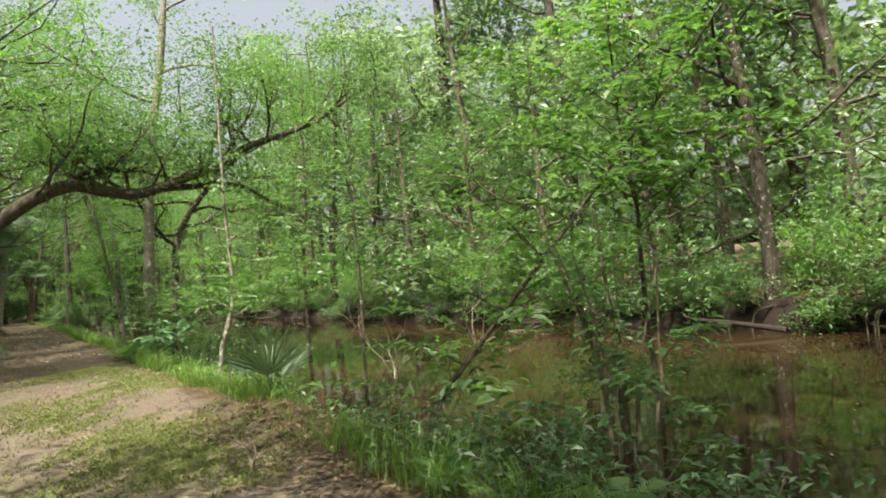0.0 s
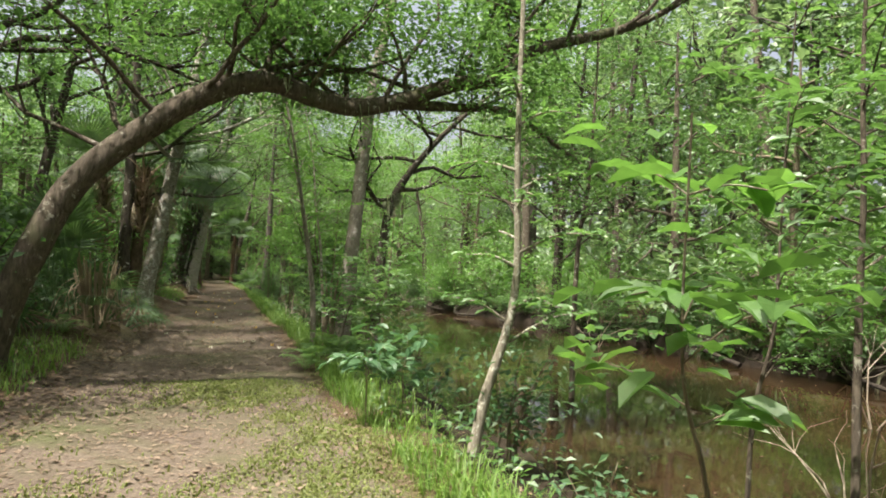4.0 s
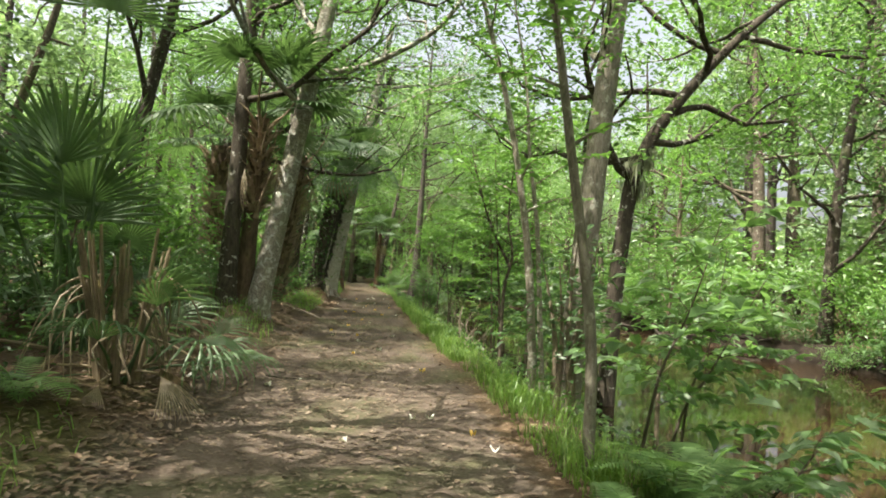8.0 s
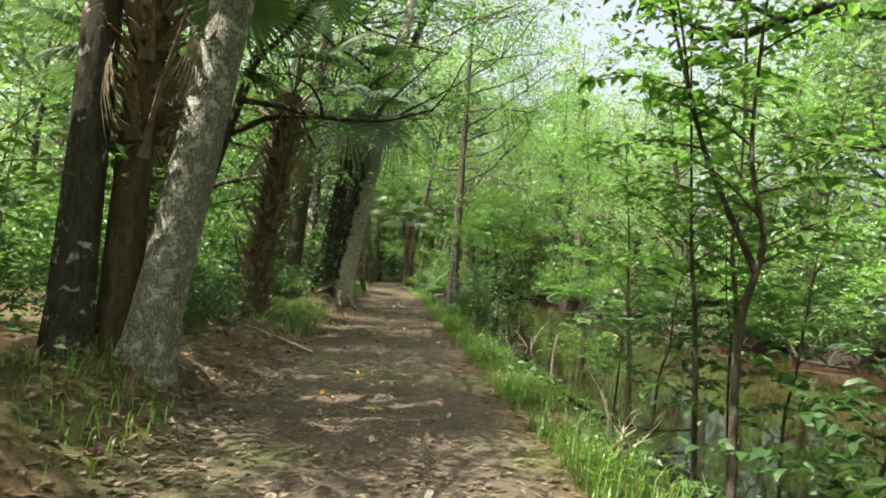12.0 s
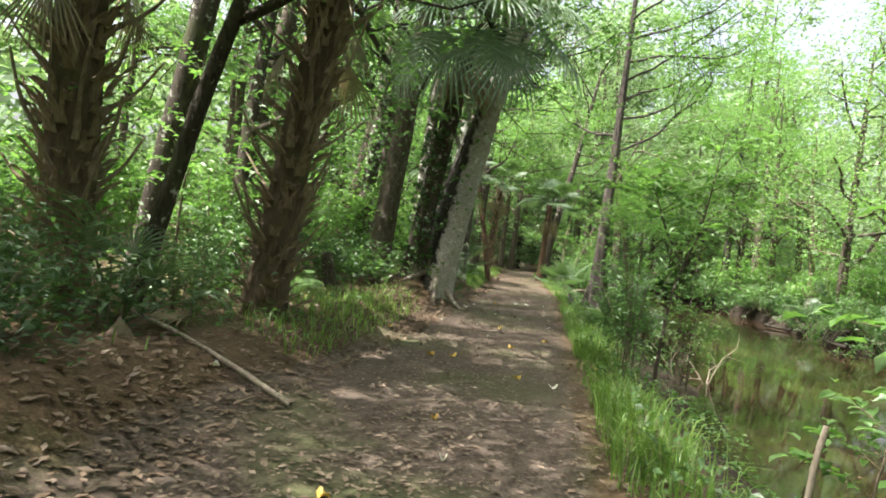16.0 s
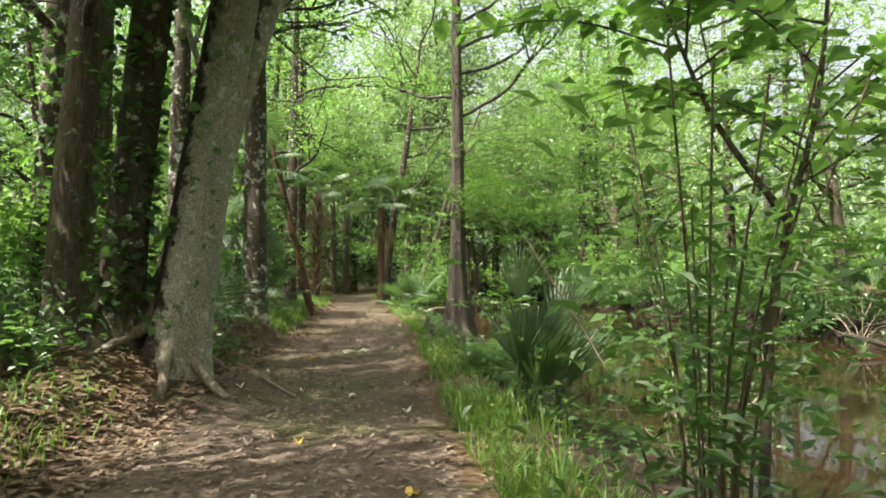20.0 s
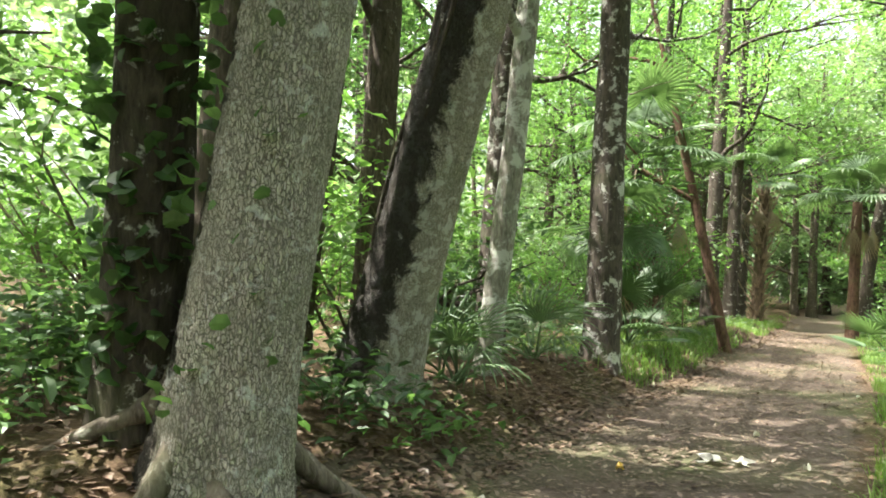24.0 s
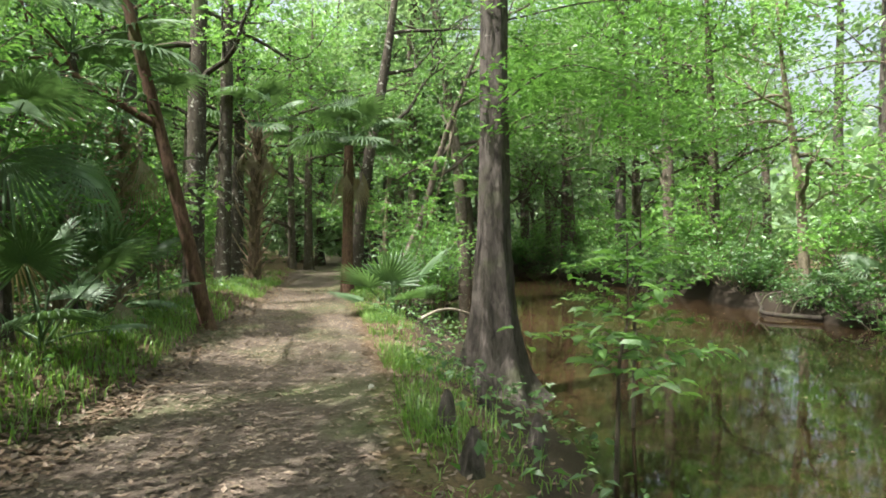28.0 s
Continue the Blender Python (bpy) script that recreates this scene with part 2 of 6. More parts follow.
BARK_WHITE = bark_material("bark_smooth_white", (0.11, 0.10, 0.08), (0.33, 0.315, 0.27), (0.55, 0.56, 0.51), 0.50, 44.0, 0.006, 0.0, 5.0)
BARK_THIN = bark_material("bark_sapling", (0.060, 0.048, 0.034), (0.200, 0.165, 0.115), (0.34, 0.33, 0.27), 0.60, 40.0, 0.008)
BARK_PALM = bark_material("bark_palm", (0.040, 0.029, 0.020), (0.140, 0.100, 0.066), (0.25, 0.21, 0.16), 0.64, 18.0, 0.03)
BOOT = bark_material("palm_leaf_base", (0.120, 0.086, 0.058), (0.300, 0.228, 0.160), (0.40, 0.34, 0.26), 0.66, 22.0, 0.01, 0.0, 6.0)
BARK_RED = bark_material("bark_reddish_brown", (0.034, 0.020, 0.013), (0.130, 0.078, 0.052), (0.26, 0.20, 0.15), 0.64, 30.0, 0.01)
WOOD_DEAD = bark_material("dead_wood", (0.15, 0.12, 0.09), (0.34, 0.29, 0.23), (0.46, 0.42, 0.36), 0.58, 30.0, 0.006)


def ground_material():
    m = Mat("forest_floor")
    pos = m.coords()
    xyz = m.n("ShaderNodeSeparateXYZ")
    m.l(pos, xyz.inputs[0])
    fine = m.noise(38.0, 8.0, 0.7, pos)
    mid = m.noise(5.0, 6.0, 0.65, pos, 0.3)
    big = m.noise(0.55, 4.0, 0.6, pos, 0.5)
    dirt = m.ramp(fine, [(0.25, (0.030, 0.022, 0.016)), (0.5, (0.078, 0.058, 0.044)), (0.8, (0.185, 0.148, 0.118))])
    dirt = m.mix(m.ramp(mid, [(0.42, (0, 0, 0)), (0.7, (0.7, 0.7, 0.7))]), dirt, (0.135, 0.107, 0.087))
    reach = m.n("ShaderNodeMath")          # the first stretch is dry sand
    reach.operation = "MULTIPLY_ADD"
    m.l(m.noise(0.8, 4.0, 0.6, pos, 0.4), reach.inputs[0])
    reach.inputs[1].default_value = -9.0
    m.l(xyz.outputs["Y"], reach.inputs[2])
    scaled = m.n("ShaderNodeMath")
    scaled.operation = "MULTIPLY"
    m.l(reach.outputs[0], scaled.inputs[0])
    scaled.inputs[1].default_value = 0.1
    sand = m.ramp(fine, [(0.25, (0.085, 0.065, 0.048)), (0.55, (0.165, 0.131, 0.102)), (0.8, (0.290, 0.240, 0.195))])
    dirt = m.mix(m.ramp(scaled.outputs[0], [(0.55, (0.8, 0.8, 0.8)), (1.0, (0, 0, 0))]), dirt, sand)
    rot = m.ramp(fine, [(0.25, (0.035, 0.024, 0.014)), (0.55, (0.100, 0.066, 0.038)), (0.8, (0.190, 0.130, 0.082))])
    moss = m.ramp(fine, [(0.3, (0.030, 0.048, 0.012)), (0.7, (0.105, 0.135, 0.038))])
    att = m.n("ShaderNodeAttribute")
    att.attribute_name = "trail"
    wob = m.n("ShaderNodeMath")
    wob.operation = "MULTIPLY_ADD"
    m.l(mid, wob.inputs[0])
    wob.inputs[1].default_value = 1.1
    m.l(att.outputs["Fac"], wob.inputs[2])
    edge = m.ramp(wob.outputs[0], [(0.75, (0, 0, 0)), (1.15, (1, 1, 1))])
    col = m.mix(edge, rot, dirt)
    col = m.mix(m.ramp(big, [(0.50, (0, 0, 0)), (0.66, (0.55, 0.55, 0.55))]), col, moss)
    wet = m.n("ShaderNodeMath")
    wet.operation = "MULTIPLY_ADD"
    m.l(mid, wet.inputs[0])
    wet.inputs[1].default_value = 0.3
    m.l(xyz.outputs["Z"], wet.inputs[2])
    col = m.mix(m.ramp(wet.outputs[0], [(0.0, (0.9, 0.9, 0.9)), (0.12, (0, 0, 0))]), col, m.ramp(fine, [(0.3, (0.010, 0.008, 0.005)), (0.7, (0.045, 0.034, 0.022))]))
    cut = m.n("ShaderNodeAttribute")          # the raw, root-laced soil of the far bank, darkened for the shade under its overhang
    cut.attribute_name = "bank_soil_shade"
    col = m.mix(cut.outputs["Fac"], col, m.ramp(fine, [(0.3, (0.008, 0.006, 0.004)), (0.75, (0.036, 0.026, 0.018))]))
    m.principled(col, 0.9, m.bump(fine, 0.7, 0.03), 0.2)
    return m.m


def water_material():
    m = Mat("tea_brown_water")
    pos = m.coords((1.0, 0.6, 1.0))
    tint = m.ramp(m.noise(0.35, 3.0, 0.5, pos, 0.4), [(0.35, (0.010, 0.0066, 0.0035)), (0.72, (0.042, 0.026, 0.0125))])
    rip = m.noise(2.6, 4.0, 0.55, pos, 0.6)
    p = m.principled(tint, 0.03, m.bump(rip, 0.05, 0.03), 0.5)
    p.inputs["IOR"].default_value = 1.33
    return m.m


FLOOR = ground_material()
WATER = water_material()


# ------------------------------------------------------------------ mesh tools
def mesh_from(name, verts, faces, material, smooth=True):
    """verts (n, 3); faces: an (m, 3) or (m, 4) array, or a list of such arrays."""
    me = bpy.data.meshes.new(name)
    verts = np.asarray(verts, np.float32)
    groups = [np.asarray(f, np.int32) for f in (faces if isinstance(faces, list) else [faces]) if len(f)]
    sizes = np.concatenate([np.full(len(g), g.shape[1], np.int32) for g in groups])
    loops = np.concatenate([g.ravel() for g in groups])
    me.vertices.add(len(verts))
    me.vertices.foreach_set("co", verts.ravel())
    me.loops.add(len(loops))
    me.loops.foreach_set("vertex_index", loops)
    me.polygons.add(len(sizes))
    me.polygons.foreach_set("loop_start", np.r_[0, np.cumsum(sizes)[:-1]].astype(np.int32))
    me.polygons.foreach_set("loop_total", sizes)
    me.polygons.foreach_set("use_smooth", np.full(len(sizes), smooth))
    me.materials.append(material)
    me.update(calc_edges=True)
    return me


def thing(name, label, category, group="", kind="", at=(0, 0, 0)):
    ob = new(name)
    ob.location = at
    ob.empty_display_size = 0.1
    return tagged(ob, label, category, group, kind)


def part(name, me, parent, label=""):
    ob = new(name, me)
    ob.parent = parent
    return tagged(ob, label) if label else ob


def tube(pts, radii, sides=8, cap=True, seed=0, rough=0.0):
    """Vertices and quads of a tapering tube along a polyline."""
    pts = np.asarray(pts, float)
    radii = np.asarray(radii, float)
    n = len(pts)
    tan = np.gradient(pts, axis=0)
    tan /= np.linalg.norm(tan, axis=1, keepdims=True) + 1e-9
    ref = np.array([1.0, 0.0, 0.0]) if abs(tan[0][0]) < 0.8 else np.array([0.0, 1.0, 0.0])
    u = np.zeros_like(pts)
    for i in range(n):
        ref = ref - tan[i] * (ref @ tan[i])
        ref /= np.linalg.norm(ref) + 1e-9
        u[i] = ref
    v = np.cross(tan, u)
    a = np.arange(sides) * 2 * np.pi / sides
    r = radii[:, None] * np.ones(sides)
    if rough:
        g = np.random.default_rng(seed)
        r = r * (1 + rough * g.normal(size=r.shape))
    ring = pts[:, None] + r[..., None] * (np.cos(a)[None, :, None] * u[:, None] + np.sin(a)[None, :, None] * v[:, None])
    verts = ring.reshape(-1, 3)
    i, j = np.meshgrid(np.arange(n - 1), np.arange(sides), indexing="ij")
    k = (j + 1) % sides
    quads = np.stack([i * sides + j, i * sides + k, (i + 1) * sides + k, (i + 1) * sides + j], -1).reshape(-1, 4)
    return verts, quads


def join(pieces):
    """Joins (verts, faces) pieces whose faces have the same number of corners."""
    vs, fs, off = [], [], 0
    for v, f in pieces:
        vs.append(v)
        fs.append(np.asarray(f) + off)
        off += len(v)
    return np.concatenate(vs), np.concatenate(fs)


def spline(points, n):
    """A smooth curve of n points through the given ones (Catmull-Rom)."""
    p = np.asarray(points, float)
    p = np.vstack([2 * p[0] - p[1], p, 2 * p[-1] - p[-2]])
    t = np.linspace(0, len(p) - 3 - 1e-9, n)
    i = t.astype(int)
    f = (t - i)[:, None]
    a, b, c, d = p[i], p[i + 1], p[i + 2], p[i + 3]
    return 0.5 * (2 * b + (c - a) * f + (2 * a - 5 * b + 4 * c - d) * f**2 + (3 * b - a - 3 * c + d) * f**3)


def leaves(rng, centres, size, up=0.6, aspect=0.5, droop=0.25, simple=True, heading=None):
    """Leaf blades at the centres: a creased diamond each, or a rounder pointed blade."""
    c = np.asarray(centres, float)
    n = len(c)
    nor = rng.normal(size=(n, 3))
    nor[:, 2] = np.abs(nor[:, 2]) + up * 2.2
    nor /= np.linalg.norm(nor, axis=1, keepdims=True)
    head = rng.normal(size=(n, 3)) if heading is None else np.asarray(heading, float) + 0.35 * rng.normal(size=(n, 3))
    head = head - nor * (head * nor).sum(1, keepdims=True)
    head /= np.linalg.norm(head, axis=1, keepdims=True) + 1e-9
    side = np.cross(nor, head)
    s = (size * rng.uniform(0.6, 1.35, n))[:, None]
    w = s * aspect * 0.5
    tip = c + head * s * 0.55 - nor * s * droop * 0.5
    base = c - head * s * 0.45
    lift = nor * s * 0.10
    if simple:
        verts = np.stack([base, c + side * w + lift, tip, c - side * w + lift], 1).reshape(-1, 3)
        k = np.arange(n)[:, None] * 4
        faces = np.concatenate([k + [0, 1, 2], k + [0, 2, 3]])
        return verts, faces
    q = c + head * s * 0.26 - nor * s * droop * 0.12
    p = c - head * s * 0.20
    verts = np.stack([base, p + side * w * 0.85 + lift, q + side * w * 0.80 + lift, tip, q - side * w * 0.80 + lift, p - side * w * 0.85 + lift, c], 1).reshape(-1, 3)
    k = np.arange(n)[:, None] * 7
    faces = np.concatenate([k + [0, 1, 6], k + [1, 2, 6], k + [2, 3, 6], k + [3, 4, 6], k + [4, 5, 6], k + [5, 0, 6]])
    return verts, faces


def grow(rng, start, way, length, radius, depth, pieces, tips, wander=0.25, rise=0.1, split=3, sides=5):
    """A limb that wanders, tapers and splits; its tubes go to pieces and its leafy ends to tips."""
    steps = max(3, int(length / 0.35)) if depth else 4
    pts, p = [np.array(start, float)], np.array(start, float)
    w = np.array(way, float)
    w /= np.linalg.norm(w)
    for _ in range(steps):
        w = w + wander * rng.normal(size=3) / math.sqrt(steps) + np.array([0, 0, rise / steps])
        w /= np.linalg.norm(w)
        p = p + w * length / steps
        pts.append(p.copy())
    rad = np.linspace(radius, radius * 0.45 if depth else radius * 0.25, steps + 1)
    pieces.append(tube(pts, rad, sides))
    if depth == 0:
        for q in pts[1:]:
            tips.append((q, w.copy()))
        return
    for q in pts[len(pts) // 2:]:
        tips.append((q, w.copy()))
    for k in range(split):
        f = rng.uniform(0.35, 1.0) if k else 1.0
        i = min(steps, max(1, int(round(f * steps))))
        away = rng.normal(size=3)
        away[2] = abs(away[2]) * 0.5
        way2 = w + 0.85 * away / np.linalg.norm(away)
        grow(rng, pts[i], way2, length * rng.uniform(0.5, 0.75), rad[i] * 0.7, depth - 1, pieces, tips, wander, rise, split, max(3, sides - 1))


def trunk_mesh(name, pts, radii, material, sides=16, flare=0.35, seed=1, fluted=0.0, n=None, fine=0.0):
    """A trunk along a smooth curve: a root flare, bumps, and flutes if it has them."""
    n = n or 26
    curve = spline(pts, n)
    t = np.linspace(0, 1, n)
    rad = np.interp(t, np.linspace(0, 1, len(radii)), radii)
    above = np.linalg.norm(curve - curve[0], axis=1)
    g = np.random.default_rng(seed)
    verts, quads = tube(curve, rad, sides)
    ring = verts.reshape(n, sides, 3)
    a = np.arange(sides) * 2 * np.pi / sides
    lobes = 1 + 0.5 * np.cos(a * 4 + g.uniform(0, 6)) + 0.4 * np.cos(a * 7 + g.uniform(0, 6))
    grow_out = flare * (np.exp(-above / 0.28) + (0.55 * np.exp(-above / 0.9) if fine else 0.0))[:, None] * (0.45 + 0.55 * lobes[None, :] if fine else lobes[None, :])
    wave = 0.035 * np.sin(a[None, :] * 3 + above[:, None] * 2.2 + g.uniform(0, 6)) + 0.02 * g.normal(size=(n, sides))
    if fluted:
        wave = wave + fluted * np.cos(a[None, :] * 6 + 0.3 * above[:, None]) * (0.35 + np.exp(-above / 0.9))[:, None]
    if fine:          # upright scales of rough bark
        scale = np.zeros((n, sides))
        for i in range(n):
            for j in range(sides):
                r = rad[i]
                q = Vector((math.cos(a[j]) * r * 34, math.sin(a[j]) * r * 34, above[i] * 11))
                scale[i, j] = noise.noise(q) + 0.6 * noise.noise(q * 2.3)
        wave = wave * 0.6 + fine * np.clip(scale, -0.9, 0.35) / rad[:, None]
    ring = curve[:, None] + (ring - curve[:, None]) * (1 + grow_out + wave)[..., None]
    return mesh_from(name, ring.reshape(-1, 3), quads, material)


# ------------------------------------------------------------------ lie of the land
def trail_middle(y):
    return np.interp(y, [-20, 0, 10, 22, 30, 38, 46, 55, 70, 120], [0.3, 0.2, 0.0, -0.2, -0.55, -0.75, -0.95, -1.6, -2.6, -5.5])


def trail_half(y):
    return np.interp(y, [-20, 8, 18, 30, 46, 60], [1.6, 1.6, 1.45, 1.3, 1.15, 0.9])


def near_shore(y):
    return np.interp(y, [-40, 0, 8, 16, 22, 30, 38, 44, 52, 62, 80, 120], [3.4, 3.2, 3.2, 3.5, 3.1, 2.4, 2.5, 2.0, 1.8, 1.4, 0.6, -2.0])


def far_shore(y):
    return np.interp(y, [-40, 0, 20, 34, 45, 60, 90, 120], [14.0, 13.0, 12.0, 11.0, 9.6, 8.6, 6.0, 3.0])


WATER_Z = -0.58


def smooth(a, b, v):
    t = np.clip((v - a) / (b - a), 0, 1)
    return t * t * (3 - 2 * t)


def verge_rise(y):
    return np.interp(y, [8, 18, 24, 27, 32, 36, 40, 45, 52, 60], [0.13, 0.22, 0.36, 0.34, 0.20, 0.32, 0.36, 0.32, 0.22, 0.15])


def height(x, y):
    x, y = np.asarray(x, float), np.asarray(y, float)
    mid, half = trail_middle(y), trail_half(y)
    lump = 0.035 * np.sin(x * 1.7 + y * 0.6) + 0.03 * np.sin(y * 1.3 - x * 0.8) + 0.012 * np.sin(x * 5.1 + y * 3.3)
    z = -0.03 * np.cos(np.clip((x - mid) / half, -1, 1) * np.pi) * 0.5
    z = z + verge_rise(y) * smooth(mid - half + 0.25, mid - half - 0.55, x) + (lump * smooth(0.5, 1.0, np.abs(x - mid) / half))
    z = z + 0.26 * np.exp(-((x + 2.25) ** 2 + (y - 38.3) ** 2) / 0.85) + 0.20 * np.exp(-((x + 2.3) ** 2 + (y - 25.4) ** 2) / 0.7)
    near, far = near_shore(y), far_shore(y)
    z = z - 0.62 * smooth(mid + half + 0.35, near + 0.1, x) - 0.75 * smooth(near, near + 1.6, x)
    z = z + (1.20 + 0.08 * np.sin(y * 0.9) + 0.05 * np.sin(y * 2.3 + 1.0)) * smooth(far - 0.25, far + 0.45, x + 0.18 * np.sin(y * 1.7) + 0.1 * np.sin(y * 4.1)) + 0.35 * smooth(far + 0.7, far + 6, x)
    return z


def ground(x, y):
    return float(height(x, y))


def build_ground():
    xs = np.unique(np.r_[np.linspace(-160, -12, 38), np.linspace(-12, -4, 30), np.linspace(-4, 4, 80), np.linspace(4, 16, 56), np.linspace(16, 160, 38)])
    ys = np.unique(np.r_[np.linspace(-120, -6, 30), np.linspace(-6, 62, 330), np.linspace(62, 220, 40)])
    gx, gy = np.meshgrid(xs, ys)
    gz = height(gx, gy)
    rng = np.random.default_rng(5)
    gz = gz + rng.normal(size=gz.shape) * 0.006
    nx, ny = len(xs), len(ys)
    i, j = np.meshgrid(np.arange(ny - 1), np.arange(nx - 1), indexing="ij")
    quads = np.stack([i * nx + j, i * nx + j + 1, (i + 1) * nx + j + 1, (i + 1) * nx + j], -1).reshape(-1, 4)
    me = mesh_from("ground", np.stack([gx, gy, gz], -1).reshape(-1, 3), quads, FLOOR)
    off = np.abs(gx - trail_middle(gy)) / trail_half(gy)
    att = me.attributes.new("trail", "FLOAT", "POINT")
    att.data.foreach_set("value", (1 - smooth(0.65, 1.15, off)).astype(np.float32).ravel())
    # mask of the far bank: bare soil with the overhang's shade painted in
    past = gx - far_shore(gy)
    att = me.attributes.new("bank_soil_shade", "FLOAT", "POINT")
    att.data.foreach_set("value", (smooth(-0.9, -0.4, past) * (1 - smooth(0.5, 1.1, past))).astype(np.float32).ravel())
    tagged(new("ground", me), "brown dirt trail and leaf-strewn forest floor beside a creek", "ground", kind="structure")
    xs, ys = np.linspace(-4, 24, 29), np.linspace(-60, 140, 101)
    gx, gy = np.meshgrid(xs, ys)
    nx, ny = len(xs), len(ys)
    i, j = np.meshgrid(np.arange(ny - 1), np.arange(nx - 1), indexing="ij")
    quads = np.stack([i * nx + j, i * nx + j + 1, (i + 1) * nx + j + 1, (i + 1) * nx + j], -1).reshape(-1, 4)
    me = mesh_from("water", np.stack([gx, gy, 0 * gx + WATER_Z], -1).reshape(-1, 3), quads, WATER)
    tagged(new("water", me), "still tea-brown creek water mirroring the trees", "water", kind="structure")


build_ground()


# ------------------------------------------------------------------ woods in the distance
def sprays(rng, cent, count, per, wide, flat):
    """Leaf places in flat sprays about some of the twig ends, with gaps between them."""
    k = max(1, count // per)
    c = cent[rng.integers(0, len(cent), k)] + rng.normal(size=(k, 3)) * np.array([wide, wide, wide * 0.6])
    s = rng.uniform(0.6, 1.3, (k, 1)) * np.array([[wide * 0.75, wide * 0.75, flat]])
    return np.repeat(c, per, 0) + rng.normal(size=(k * per, 3)) * np.repeat(s, per, 0)


def forest_tree(seed, tall, spread, leaf_mat, bark, count=4200, leaf=0.17, low=0.35):
    """A background tree at the origin: trunk, branches and a crown of many leaves."""
    rng = np.random.default_rng(seed)
    root = thing("tree", "tall broadleaf tree with a leafy green crown", "tree", "woodland trees")
    lean = rng.normal(size=2) * 0.06 * tall
    pts = [(0, 0, -0.3), (lean[0] * 0.2, lean[1] * 0.2, tall * 0.33), (lean[0] * 0.7, lean[1] * 0.7, tall * 0.66), (lean[0], lean[1], tall * 0.95)]
    r0 = 0.012 * tall + 0.05
    part("trunk", trunk_mesh("trunk", pts, [r0, r0 * 0.8, r0 * 0.5, 0.03], bark, 9, 0.4, seed, n=14), root)
    pieces, tips = [], []
    curve = spline(pts, 40)
    for k in range(13):
        f = low + (0.97 - low) * (k + rng.uniform()) / 13
        p = curve[int(f * 39)]
        a = rng.uniform(0, 6.283)
        reach = spread * (1.1 - 0.65 * f) * rng.uniform(0.6, 1.1)
        grow(rng, p, (math.cos(a), math.sin(a), rng.uniform(0.1, 0.6)), reach, 0.035 + 0.05 * (1 - f), 1, pieces, tips, 0.5, 0.15, 3, 4)
    v, f = join(pieces)
    tagged(part("bough", mesh_from("bough", v, f, bark), root, "spreading branches of the crown"), kind="stuff")
    cent = np.array([p for p, _ in tips])
    pick = sprays(rng, cent, count, 24, 0.14 * spread, 0.05 * spread)
    v, f = leaves(rng, pick, leaf, 0.5, 0.55)
    part("crown", mesh_from("crown", v, f, leaf_mat, False), root)
    return root


def shrub(seed, tall, spread, leaf_mat, count=1500, leaf=0.11, stems=7, name="shrub", label="leafy green understory shrub", low=0.15):
    rng = np.random.default_rng(seed)
    root = thing(name, label, "shrub", "understory shrubs")
    pieces, tips = [], []
    for k in range(stems):
        a = rng.uniform(0, 6.283)
        w = (math.cos(a) * spread / tall * 0.7, math.sin(a) * spread / tall * 0.7, 1.0)
        grow(rng, (0.08 * math.cos(a), 0.08 * math.sin(a), -0.1), w, tall * rng.uniform(0.45, 0.75), 0.014 + 0.004 * tall, 1, pieces, tips, 0.4, 0.0, 4, 4)
    v, f = join(pieces)
    part("stem", mesh_from("stem", v, f, BARK_THIN), root)
    cent = np.array([p for p, _ in tips])
    pick = sprays(rng, cent, count, 14, 0.15 * spread, 0.07 * spread)
    pick[:, 2] = np.maximum(pick[:, 2], low * rng.uniform(0.2, 1.0, len(pick)))
    v, f = leaves(rng, pick, leaf, 0.7, 0.5)
    part("foliage", mesh_from("foliage", v, f, leaf_mat, False), root)
    return root


def place(ob, x, y, turn=0.0, scale=1.0, sink=0.0):
    return copy_thing(ob, pose(x, y, ground(x, y) - sink, 0, 0, turn)) if scale == 1.0 else scaled_copy(ob, x, y, turn, scale, sink)


def scaled_copy(ob, x, y, turn, scale, sink=0.0):
    made = copy_thing(ob, pose(x, y, ground(x, y) - sink, 0, 0, turn))
    made.scale = (scale, scale, scale)
    return made



